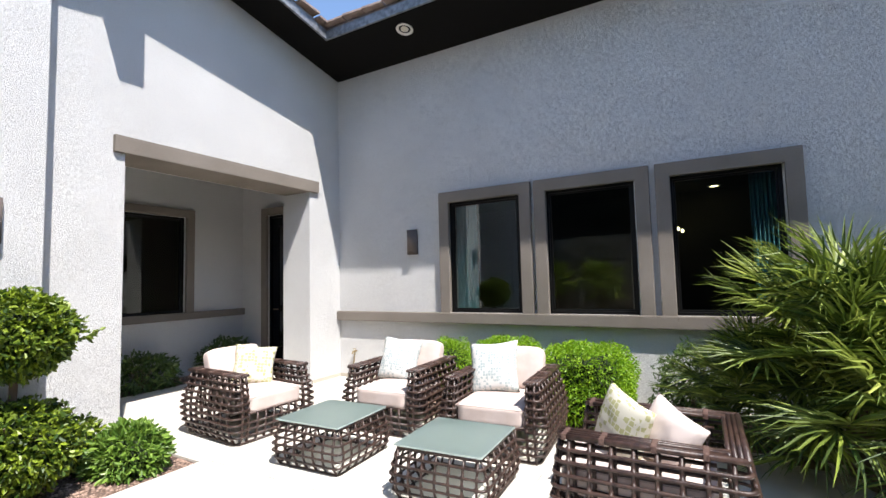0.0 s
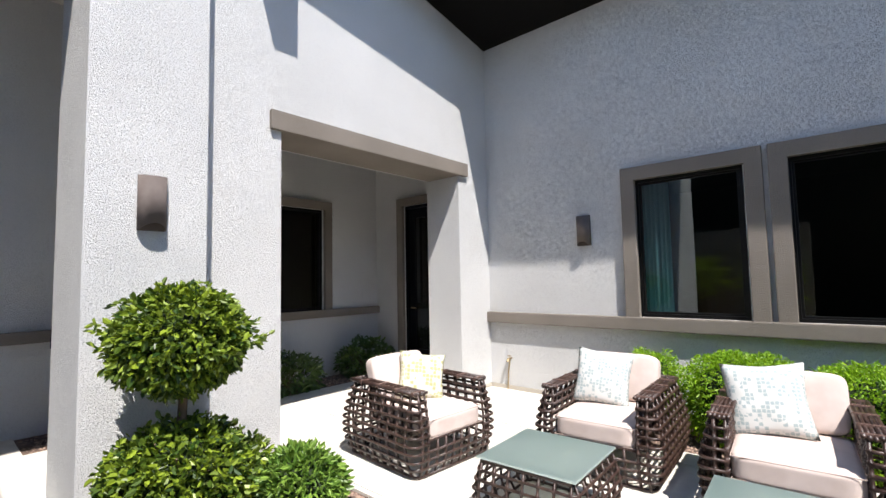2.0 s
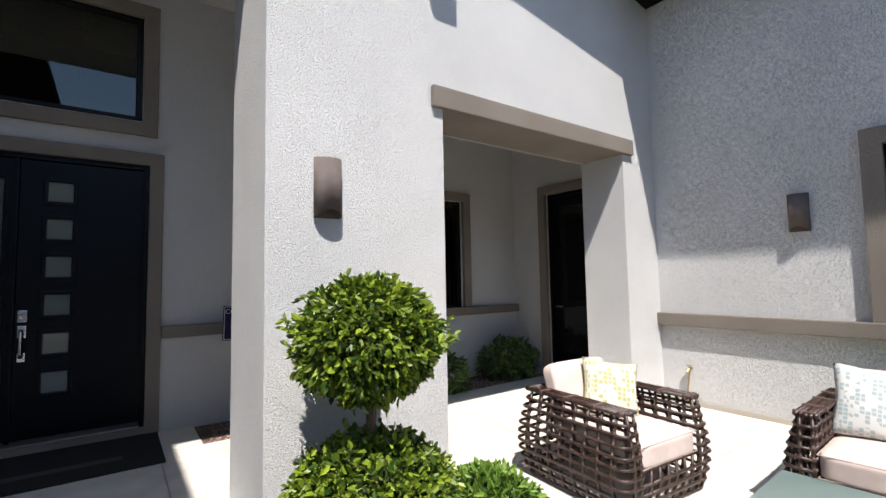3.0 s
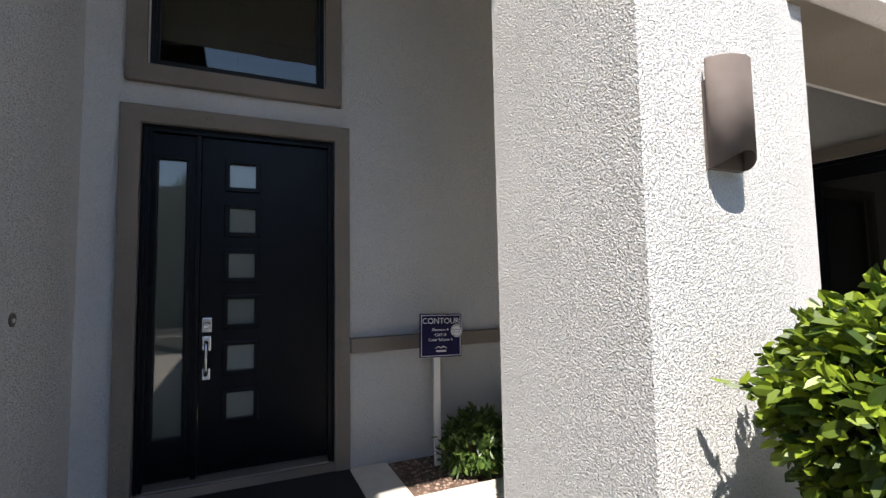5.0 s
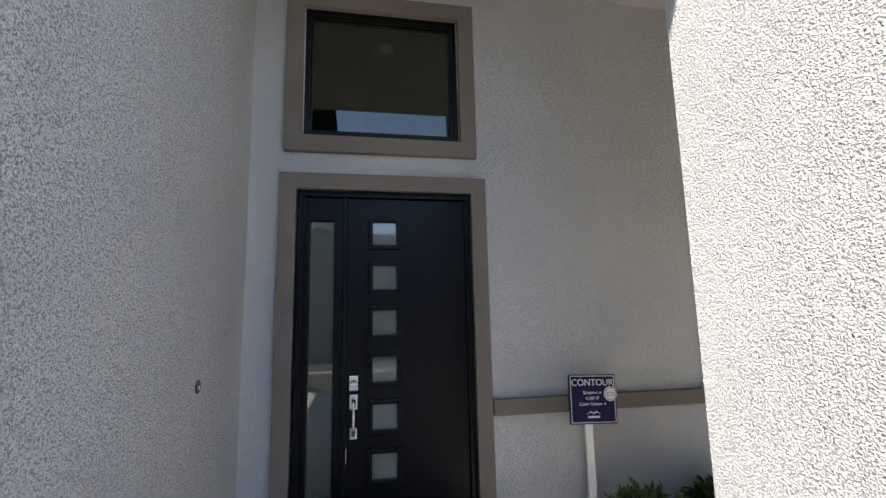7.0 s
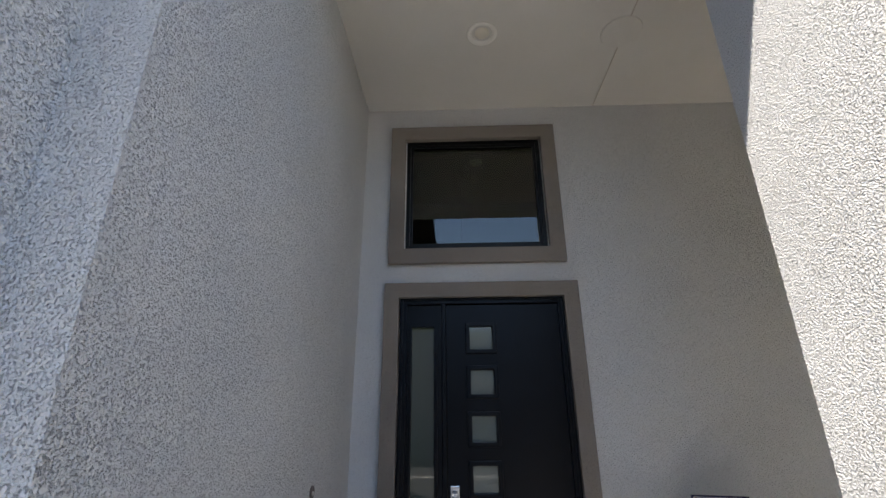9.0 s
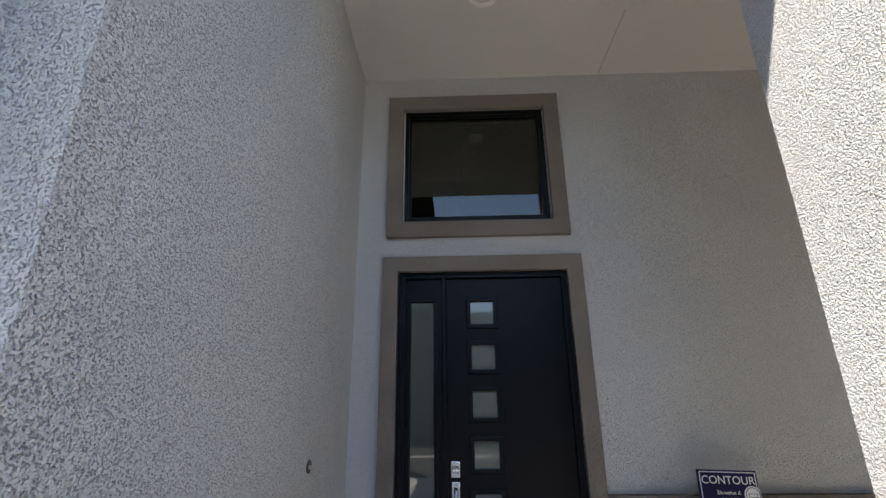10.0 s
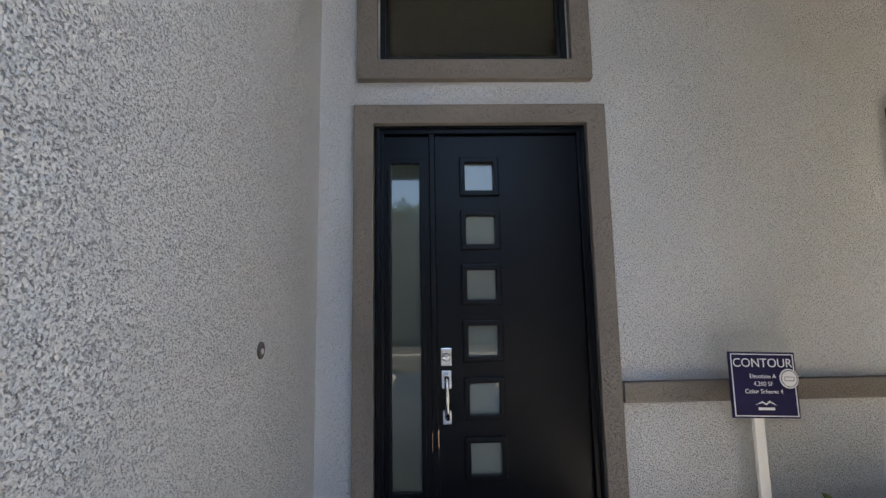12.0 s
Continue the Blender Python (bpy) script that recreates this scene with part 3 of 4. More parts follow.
def sconce(m):
    """A half-round bronze wall lamp, cut aslant below; its back lies in the x-z plane."""
    root = thing("wall_sconce", m, "bronze half-cylinder wall sconce with a curved open bottom", "lamp", "wall sconces")
    part("back_plate", box(-0.079, -0.02, -0.188, 0.079, 0, 0.10), BRONZE, root, bevel=0.003)
    n, w, d = 22, 0.084, 0.078
    verts, faces = [], []
    for rr in (1.0, 0.95):
        for i in range(n + 1):
            a = math.pi * i / n
            x, y = -w * math.cos(a) * rr, -d * math.sin(a) * rr - 0.018
            top, low = 0.168 - 0.008 * math.sin(a), -0.185 + 0.042 * math.sin(a) ** 2
            verts += [(x, y, low), (x, y, top)]
    k = 2 * (n + 1)
    for i in range(n):
        a, b = 2 * i, 2 * i + 2
        faces += [(a, b, b + 1, a + 1), (k + b, k + a, k + a + 1, k + b + 1), (a, k + a, k + b, b), (a + 1, b + 1, k + b + 1, k + a + 1)]
    faces += [(0, 1, k + 1, k), (2 * n, k + 2 * n, k + 2 * n + 1, 2 * n + 1)]
    raw("shade", verts, faces, BRONZE, root, "half-round bronze shade", True)
    cap = [(-w * 0.95 * math.cos(math.pi * i / 12), -d * 0.95 * math.sin(math.pi * i / 12) - 0.018) for i in range(13)]
    part("cap", prism(cap, "z", 0.10, 0.105), BRONZE, root)
    b = part("bulb", lathe([(0.012, -0.06), (0.026, -0.04), (0.026, 0.0), (0.014, 0.03)], 14), LENS, root, smooth=True)
    b.location = (0, -0.055, -0.02)
    return root


sconce(pose(-4.66, 1.272, 1.985, 0, 0, 90))
sconce(pose(-3.56, N, 1.995))

plate = thing("ceiling_plate", pose(-6.51, 0.96, 4.449), "round plastered cover plate on the porch ceiling", "cover plate")
part("disc", lathe([(0.15, -0.008), (0.155, 0.0)], 36), SOFT_STUCCO, plate)
structure("ceiling_joint", box(-7.39, 0.978, 4.444, -6.65, 0.984, 4.4495), JOINT, "thin control joint in the porch ceiling")
structure("ceiling_joint_front", box(-6.37, 0.978, 4.444, -5.5, 0.984, 4.4495), JOINT, "thin control joint in the porch ceiling")
chime = thing("doorbell_plate", pose(-6.51, -1.15, 1.31), "small round dark doorbell opening in the side wall", "doorbell")
d = part("disc", lathe([(0.034, 0.0), (0.034, 0.006), (0.028, 0.009)]), BRONZE, chime)
d.matrix_local = pose(0, 0.0, 0, -90)
b = part("button", lathe([(0.011, 0.0), (0.011, 0.005)], 14), WHITE_METAL, chime)
b.matrix_local = pose(0.008, 0.009, -0.004, -90)
sp = thing("garden_spigot", pose(-4.68, N, 0.40), "small brass garden tap with a thin pipe on the wall", "tap")
part("pipe", tube([(0.0, -0.02, -0.40), (0.02, -0.035, -0.2), (0.05, -0.035, 0.0)], 0.010, 8), BRASS, sp)
part("body", tube([(0.05, 0.0, 0.0), (0.05, -0.07, 0.0), (0.05, -0.10, -0.03)], 0.014, 8), BRASS, sp)
part("wheel", lathe([(0.024, -0.004), (0.026, 0.0), (0.024, 0.004)], 14), BRASS, sp).location = (0.05, -0.05, 0.035)


# ---- rattan furniture ----
def pattern_material(name, ground, ink, scale):
    m = material(name, ground, 0.95, spec=0.1)
    at = nd(m, "ShaderNodeTexCoord").outputs["Object"]
    v = nd(m, "ShaderNodeTexVoronoi", Scale=scale, Randomness=0.25)
    v.feature = "DISTANCE_TO_EDGE"
    w = nd(m, "ShaderNodeTexVoronoi", Scale=scale, Randomness=0.25)
    w.feature = "F1"
    for n in (v, w):
        wire(m, at, n.inputs["Vector"])
    r = nd(m, "ShaderNodeValToRGB")
    r.color_ramp.interpolation = "CONSTANT"
    r.color_ramp.elements[0].position, r.color_ramp.elements[1].position = 0.0, 0.42
    tones = nd(m, "ShaderNodeSeparateColor")
    wire(m, w.outputs["Color"], tones.inputs[0])
    wire(m, tones.outputs[0], r.inputs["Fac"])
    r.color_ramp.elements[0].color, r.color_ramp.elements[1].color = (*ground, 1), (*ink, 1)
    lines = nd(m, "ShaderNodeMath")
    lines.operation, lines.inputs[1].default_value = "LESS_THAN", 0.09
    wire(m, v.outputs["Distance"], lines.inputs[0])
    mix = nd(m, "ShaderNodeMix")
    mix.data_type = "RGBA"
    wire(m, lines.outputs[0], mix.inputs["Factor"])
    wire(m, r.outputs["Color"], mix.inputs[6])
    mix.inputs[7].default_value = (*ground, 1)
    wire(m, mix.outputs[2], m.node_tree.nodes["Principled BSDF"].inputs["Base Color"])
    noisy(m, 380, 0.0008)
    return m


PRINT_BLUE = pattern_material("pale_blue_print", (0.60, 0.60, 0.57), (0.36, 0.42, 0.42), 40)
PRINT_GREEN = pattern_material("pale_green_print", (0.60, 0.57, 0.47), (0.40, 0.39, 0.20), 30)
PLAIN = material("plain_white_cotton", (0.62, 0.53, 0.49), 0.95, spec=0.1)
noisy(PLAIN, 300, 0.001)


def bulge(z, h):
    return 0.075 * math.sin(math.pi * min(1.0, max(0.0, z / h)) ** 0.80)


def pole(name, points, r, parent, sides=6):
    return part(name, tube(points, r, sides), RATTAN, parent, smooth=True)


def upright(at, top, levels, r, parent, low=0.0):
    """A standing pole that thickens where it is bound to each rail."""
    marks = [(low, r)]
    for z in levels:
        if z - 0.016 > low and z + 0.016 < top:
            marks += [(z - 0.015, r), (z - 0.011, r * 1.4), (z + 0.011, r * 1.4), (z + 0.015, r)]
    marks.append((top, r))
    bm = tube([at(z) for z, _ in marks], r, 6, None, None, [q for _, q in marks])
    return part("upright", bm, RATTAN, parent, smooth=True)


def rounded(x, y0, y1, z, r, n=4):
    """The way round an open-fronted loop: in at the front left, along the sides and the back, out at the front right."""
    left = [(-x + r - r * math.cos(t), y0 + r - r * math.sin(t)) for t in (math.pi / 2 * (1 - k / n) for k in range(n + 1))]
    back = [(-x + r - r * math.cos(t), y1 - r + r * math.sin(t)) for t in (math.pi / 2 * k / n for k in range(n + 1))]
    half = left + back
    return [(px, py, z) for px, py in half] + [(-px, py, z) for px, py in half[::-1]]


def armchair():
    """A rattan-pole lounge chair that looks along -y; about 0.86 wide and 0.90 deep."""
    root = thing("rattan_armchair", Matrix(), "dark brown rattan lounge chair with cream cushions on the patio", "chair", "patio armchairs")
    hw, hd, h, r = 0.388, 0.42, 0.605, 0.0108
    levels = [0.016 + 0.0585 * k for k in range(10)]
    iw = hw - 0.085
    for z in levels:
        b = bulge(z, h)
        loop = rounded(hw + b, -hd - b * 0.6, hd + b * 0.8, z, 0.06)
        pole("rail", [(-iw, -hd - b * 0.6, z)] + loop + [(iw, -hd - b * 0.6, z)], r, root)
    for s in (-1, 1):
        arm = part("arm", tube([(s * hw, -hd, h), (s * hw, hd, h)], 0.016, 8), RATTAN, root, smooth=True)
        for k in range(1, 5):
            x = s * (hw - 0.024 * k)
            pole("arm_pole", [(x, -hd - 0.01, h + 0.005 * math.sin(k * 2.0)), (x, hd - 0.06, h + 0.005 * math.sin(k * 2.0 + 1))], 0.0125, arm)
        for z in levels[5:]:
            pole("inner_rail", [(s * iw, -hd - bulge(z, h) * 0.6, z), (s * iw, hd - 0.12, z)], r, arm)
        for k in range(8):
            y = -hd + 0.055 + k * (2 * hd - 0.11) / 7
            upright(lambda z: (s * (hw + bulge(z, h) - 0.006), y, z), h, levels, r, arm)
            if k < 7:
                upright(lambda z: (s * (iw + 0.006), y, z), h, levels, r, arm, 0.26)
        for y in (-hd + 0.03, -0.20, 0.04, 0.26):
            lo, hi = (hw - 0.108, hw + 0.019) if s > 0 else (-hw - 0.019, -hw + 0.108)
            part("binding", box(lo, y - 0.014, h - 0.016, hi, y + 0.014, h + 0.017), BINDING, arm, "wound rattan binding", bevel=0.008)
        for k in range(2):
            x = s * (iw + 0.006 + 0.06 * k)
            upright(lambda z: (x, -hd - bulge(z, h) * 0.6 + 0.005, z), h, levels, r, arm)
    back = part("backrest", tube([(-hw, hd, h), (hw, hd, h)], 0.016, 8), RATTAN, root, smooth=True)
    for k in range(1, 4):
        pole("arm_pole", [(-hw, hd - 0.024 * k, h), (hw, hd - 0.024 * k, h)], 0.0125, back)
    for k in range(8):
        x = -hw + 0.05 + k * (2 * hw - 0.10) / 7
        upright(lambda z: (x, hd + bulge(z, h) * 0.8 - 0.006, z), h, levels, r, back)
    front = part("front_panel", tube([(-iw, -hd - 0.02, 0.265), (iw, -hd - 0.02, 0.265)], 0.014, 8), RATTAN, root, smooth=True)
    for z in levels[:4]:
        b = bulge(z, h) * 0.6
        pole("front_rail", [(-iw, -hd - b, z), (iw, -hd - b, z)], r, front)
    for k in range(1, 7):
        x = -iw + k * 2 * iw / 7
        upright(lambda z: (x, -hd - bulge(z, h) * 0.6 + 0.005, z), 0.265, levels[:4], r, front)
    for k in range(9):
        y = -hd + 0.05 + k * 0.085
        pole("seat_slat", [(-iw - 0.03, y, 0.252), (iw + 0.03, y, 0.252)], 0.011, root)
    seat = part("seat_cushion", puffed(2 * iw - 0.008, 0.76, 0.155, 18, 9.0), CUSHION, root, "cream pink seat cushion", True)
    seat.location = (0, -0.08, 0.262)
    e, d0 = iw - 0.012, 0.372
    for z in (0.014, 0.142):
        ring = [(-e, -d0, z), (e, -d0, z), (e + 0.004, 0.3, z), (-e - 0.004, 0.3, z), (-e, -d0, z)]
        part("piping", tube(ring, 0.0035, 6), PIPING, seat)
    rest = part("back_cushion", puffed(2 * iw - 0.02, 0.38, 0.13, 18, 7.0), CUSHION, root, "cream pink back cushion", True)
    rest.matrix_local = pose(0, 0.20, 0.415, 73, 0, 0) @ pose(0, 0.20, -0.075)
    return root


chair = armchair()
CHAIRS = [(-2.73, 3.95, 3), (-1.585, 3.87, 4), (-4.08, 3.13, 86), (-0.29, 2.83, -90)]
chair.matrix_world = pose(CHAIRS[0][0], CHAIRS[0][1], 0, 0, 0, CHAIRS[0][2])
for x, y, a in CHAIRS[1:]:
    copied = copy_thing(chair, pose(x, y, 0, 0, 0, a))
# the last chair has loose pillows in place of its back cushion
for ob in list(copied.children):
    if ob.name.startswith("back_cushion"):
        bpy.data.objects.remove(ob)
copied["label"] = "dark brown rattan lounge chair with a cream seat and loose pillows"


def throw_pillow(m, mat, label, w=0.42, t=0.15, seed=0):
    ob = part("throw_pillow", pillow_mesh(w, w, t, seed=seed), mat, None, label, True)
    ob.matrix_world = m
    return tagged(ob, label, "pillow", "throw pillows")


def in_chair(i, m):
    x, y, a = CHAIRS[i]
    return pose(x, y, 0, 0, 0, a) @ m


throw_pillow(in_chair(0, pose(-0.10, -0.02, 0.412, -22, 5, 7)), PRINT_BLUE, "white throw pillow with a pale blue print leaning in a chair", 0.45, seed=1)
throw_pillow(in_chair(1, pose(-0.10, -0.02, 0.412, -22, -6, 3)), PRINT_BLUE, "white throw pillow with a pale blue print leaning in a chair", 0.47, seed=2)
throw_pillow(in_chair(2, pose(0.03, 0.01, 0.41, -22, 9, -32)), PRINT_GREEN, "cream throw pillow with a pale green print leaning in a chair", seed=3)
throw_pillow(in_chair(3, pose(0.02, 0.0, 0.395, -16, 22, 50)), PLAIN, "plain white throw pillow slumped in a chair corner", 0.35, 0.17, 6)
throw_pillow(in_chair(3, pose(0.01, -0.22, 0.40, -12, 16, 46)), PRINT_GREEN, "cream throw pillow with a green leafy print standing in a chair", 0.38, 0.15, 4)


def coffee_table():
    root = thing("coffee_table", Matrix(), "low dark rattan coffee table with a frosted teal glass top", "table", "coffee tables")
    a, b, h, r = 0.318, 0.322, 0.345, 0.0088
    part("glass_top", box(-a, -b, h, a, b, h + 0.012), TABLE_GLASS, root, "frosted teal glass top", bevel=0.004)
    levels = [0.010, 0.064, 0.118, 0.172, 0.226, 0.280]
    for z in levels:
        o = bulge(z, h) * 0.7 - 0.02
        loop = rounded(a + o, -b - o, b + o, z, 0.045)
        pole("rail", loop + [loop[0]], r, root)
    for axis in (0, 1):
        for s in (-1, 1):
            def at(u, z):
                o = s * ((b if axis == 0 else a) - 0.025 + bulge(z, h) * 0.7)
                return (u, o, z) if axis == 0 else (o, u, z)
            half = (a if axis == 0 else b) - 0.03
            panel = part("top_pole", tube([at(-half, h - 0.014), at(half, h - 0.014)], 0.013, 8), RATTAN, root, smooth=True)
            for k in range(7):
                u = -half + k * 2 * half / 6
                upright(lambda z: at(u, z), h - 0.01, levels, r, panel)
    return root


table = coffee_table()
table.matrix_world = pose(-2.755, 2.93, 0, 0, 0, 2.5)
copy_thing(table, pose(-1.555, 2.878, 0, 0, 0, 2.5))


# ---- plants ----
def leaf_cloud(centres, normals, length, width, rng, fold=0.25, droop=0.5, jitter=0.7):
    """Many small folded leaves, each with a stem end and a tip, round the points given."""
    n = len(centres)
    d = np.asarray(normals, float) + rng.normal(0, jitter, (n, 3))
    d /= np.linalg.norm(d, axis=1)[:, None]
    side = np.cross(d, rng.normal(0, 1, (n, 3)))
    side /= np.linalg.norm(side, axis=1)[:, None]
    up = np.cross(side, d)
    size = rng.uniform(0.65, 1.25, n)[:, None]
    L, B = length * size, width * size
    base = np.asarray(centres, float)
    tip = base + d * L - np.array([0, 0, 1]) * L * droop * rng.uniform(0, 0.6, n)[:, None]
    mid = base + d * L * 0.5
    a1, a2 = base * 0.72 + tip * 0.28, base * 0.28 + tip * 0.72
    lift = up * B * fold
    ring = [base, a1 + side * B * 0.42 + lift, a2 + side * B * 0.40 + lift, tip, a2 - side * B * 0.40 + lift, a1 - side * B * 0.42 + lift, a1, a2]
    verts = np.stack(ring, 1).reshape(-1, 3)
    i = np.arange(n)[:, None] * 8
    faces = np.concatenate([i + [0, 6, 1, 1], i + [1, 6, 7, 2], i + [2, 7, 3, 3], i + [0, 5, 6, 6], i + [5, 4, 7, 6], i + [4, 3, 7, 7]], 0)
    return verts, faces


def cloud_object(name, verts, faces, mat, parent):
    me = bpy.data.meshes.new(name)
    me.from_pydata(verts.tolist(), [], [f[:3] if f[2] == f[3] else f for f in faces.tolist()])
    me.materials.append(mat)
    ob = new(name, me)
    ob.parent = parent
    return ob


def shell_points(rng, n, radii, lumps=0.12, freq=2.2, low=-1.0, inner=0.72, square=2.0):
    """Points through the outer shell of a lumpy rounded mass, with the way out of it."""
    v = rng.normal(0, 1, (n * 2, 3))
    v /= np.linalg.norm(v, axis=1)[:, None]
    v = v[v[:, 2] > low][:n]
    k = (np.abs(v) ** square).sum(1) ** (-1 / square)
    lump = np.array([noise.noise(Vector(p * freq)) + 0.5 * noise.noise(Vector(p * freq * 3.1)) for p in v])
    depth = inner + (1 - inner) * rng.uniform(0, 1, len(v)) ** 0.5
    p = v * (k * depth * (1 + lumps * lump))[:, None] * np.array(radii)
    return p, v


def inner_mass(radii, zc, lumps, freq, square, scale=0.74):
    """The twiggy inside of a clipped plant; its dark colour is painted shade."""
    bm = bmesh.new()
    bmesh.ops.create_icosphere(bm, subdivisions=4, radius=1.0)
    for v in bm.verts:
        d = v.co.normalized()
        k = (abs(d.x) ** square + abs(d.y) ** square + abs(d.z) ** square) ** (-1 / square)
        k *= scale * (1 + lumps * noise.noise(d * freq) + 0.10 * noise.noise(d * 9.0) + 0.06 * noise.noise(d * 21.0))
        v.co = (d.x * k * radii[0], d.y * k * radii[1], max(-0.03, zc + d.z * k * radii[2]))
    return bm


def limbs(rng, height, reach, count, r, base=0.0):
    bm = bmesh.new()
    for _ in range(count):
        a, q = rng.uniform(0, 6.28), rng.uniform(0.3, 1.0)
        x, y = reach * q * math.cos(a), reach * q * math.sin(a)
        tube([(0, 0, base), (x * 0.3, y * 0.3, base + (height - base) * 0.45), (x, y, base + (height - base) * rng.uniform(0.7, 1.0))], r, 5, bm, 0.4)
    return bm


def shrub(name, x, y, radii, zc, n, leaf, mat, label, seed, square=2.0, lumps=0.14, jitter=0.7, freq=2.2, category="shrub", group="", clipped=True):
    rng = np.random.default_rng(seed)
    root = thing(name, pose(x, y, 0), label, category, group)
    part("stems", limbs(rng, zc + radii[2] * 0.5, min(radii[:2]) * 0.7, 12, 0.010, -0.05), BARK, root)
    p, d = shell_points(rng, n, radii, lumps, freq, -0.9, 0.62, square)
    p[:, 2] += zc
    keep = p[:, 2] > 0.0
    if clipped:
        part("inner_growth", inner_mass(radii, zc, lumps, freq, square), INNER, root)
    v, f = leaf_cloud(p[keep], d[keep], leaf[0], leaf[1], rng, jitter=jitter)
    cloud_object("foliage", v, f, mat, root)
    return root


def topiary():
    rng = np.random.default_rng(5)
    root = thing("topiary_shrub", pose(-4.17, 1.30, 0), "clipped green topiary shrub with two leafy tiers beside the pilaster", "topiary")
    trunk = tube([(0.0, 0.0, -0.05), (0.01, 0.0, 0.3), (-0.015, 0.01, 0.6), (0.0, 0.015, 0.85), (0.0, 0.0, 1.05)], 0.032, 9, None, 0.65)
    part("trunk", trunk, BARK, root, smooth=True)
    part("limb", limbs(rng, 1.35, 0.28, 16, 0.012, 0.8), BARK, root)
    part("limb", limbs(rng, 0.62, 0.34, 14, 0.012, 0.1), BARK, root)
    clouds = []
    for name, zc, radii, n in (("upper_crown", 1.135, (0.345, 0.345, 0.30), 6200), ("lower_crown", 0.36, (0.385, 0.38, 0.32), 6200)):
        p, d = shell_points(rng, n, radii, 0.20, 4.0, -1.0, 0.70)
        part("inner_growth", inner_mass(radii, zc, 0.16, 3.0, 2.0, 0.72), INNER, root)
        p[:, 2] += zc
        p[:, 0] = np.maximum(p[:, 0], -0.46)
        keep = p[:, 2] > 0.02
        v, f = leaf_cloud(p[keep], d[keep], 0.046, 0.029, rng, jitter=0.8)
        clouds.append((v, f))
    # stray sprigs
    s, t = [], []
    for k in range(16):
        a, e = rng.uniform(0, 6.28), rng.uniform(-0.2, 0.9)
        o = np.array([math.cos(a) * math.cos(e) * 0.36, math.sin(a) * math.cos(e) * 0.37, 1.135 + math.sin(e) * 0.28])
        w = np.array([math.cos(a), math.sin(a), 0.35])
        for j in range(8):
            s.append(o + w * 0.008 * j + rng.normal(0, 0.006, 3)), t.append(w)
    for j in range(26):
        s.append(np.array([0.05, 0.38 + 0.0045 * j, 1.06 + 0.002 * j]) + rng.normal(0, 0.008, 3)), t.append(np.array([0.2, 1, 0.2]))
    v, f = leaf_cloud(np.array(s), np.array(t), 0.05, 0.026, rng)
    clouds[0] = (np.concatenate([clouds[0][0], v]), np.concatenate([clouds[0][1], f + len(clouds[0][0])]))
    for name, (v, f) in zip(("upper_crown", "lower_crown"), clouds):
        cloud_object(name, v, f, PRIVET, root)
    return root


topiary()
shrub("low_shrub", -4.08, 2.01, (0.34, 0.25, 0.26), 0.09, 3400, (0.060, 0.024), PITTO, "low mounded green shrub at the patio bed's edge", 11, jitter=0.55)
shrub("low_shrub", -4.42, 1.80, (0.17, 0.17, 0.26), 0.15, 700, (0.06, 0.026), PRIVET, "small leafy shrub between topiary and mound", 12)
shrub("hedge_shrub", -1.10, 4.86, (0.45, 0.38, 0.385), 0.35, 15000, (0.034, 0.015), HEDGE, "bright green clipped boxy hedge shrub under the windows", 13, 5.0, 0.12, 0.9, group="hedge shrubs")
shrub("hedge_shrub", -2.0, 4.93, (0.40, 0.33, 0.385), 0.37, 11500, (0.034, 0.015), HEDGE, "bright green clipped hedge shrub behind the chairs", 14, 4.0, 0.16, 0.9, group="hedge shrubs")
shrub("hedge_shrub", -2.78, 5.0, (0.30, 0.28, 0.34), 0.36, 6500, (0.034, 0.015), HEDGE, "bright green clipped hedge shrub behind the chairs", 15, 3.0, 0.22, 0.9, group="hedge shrubs")
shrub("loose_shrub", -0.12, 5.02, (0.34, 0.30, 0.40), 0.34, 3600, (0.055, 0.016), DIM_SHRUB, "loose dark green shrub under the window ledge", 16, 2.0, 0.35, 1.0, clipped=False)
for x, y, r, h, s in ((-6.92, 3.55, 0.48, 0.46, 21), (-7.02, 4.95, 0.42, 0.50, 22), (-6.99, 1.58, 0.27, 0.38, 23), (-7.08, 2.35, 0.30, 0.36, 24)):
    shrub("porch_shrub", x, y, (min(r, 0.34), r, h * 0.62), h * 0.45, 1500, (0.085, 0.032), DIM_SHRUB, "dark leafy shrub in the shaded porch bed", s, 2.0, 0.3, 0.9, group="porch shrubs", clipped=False)


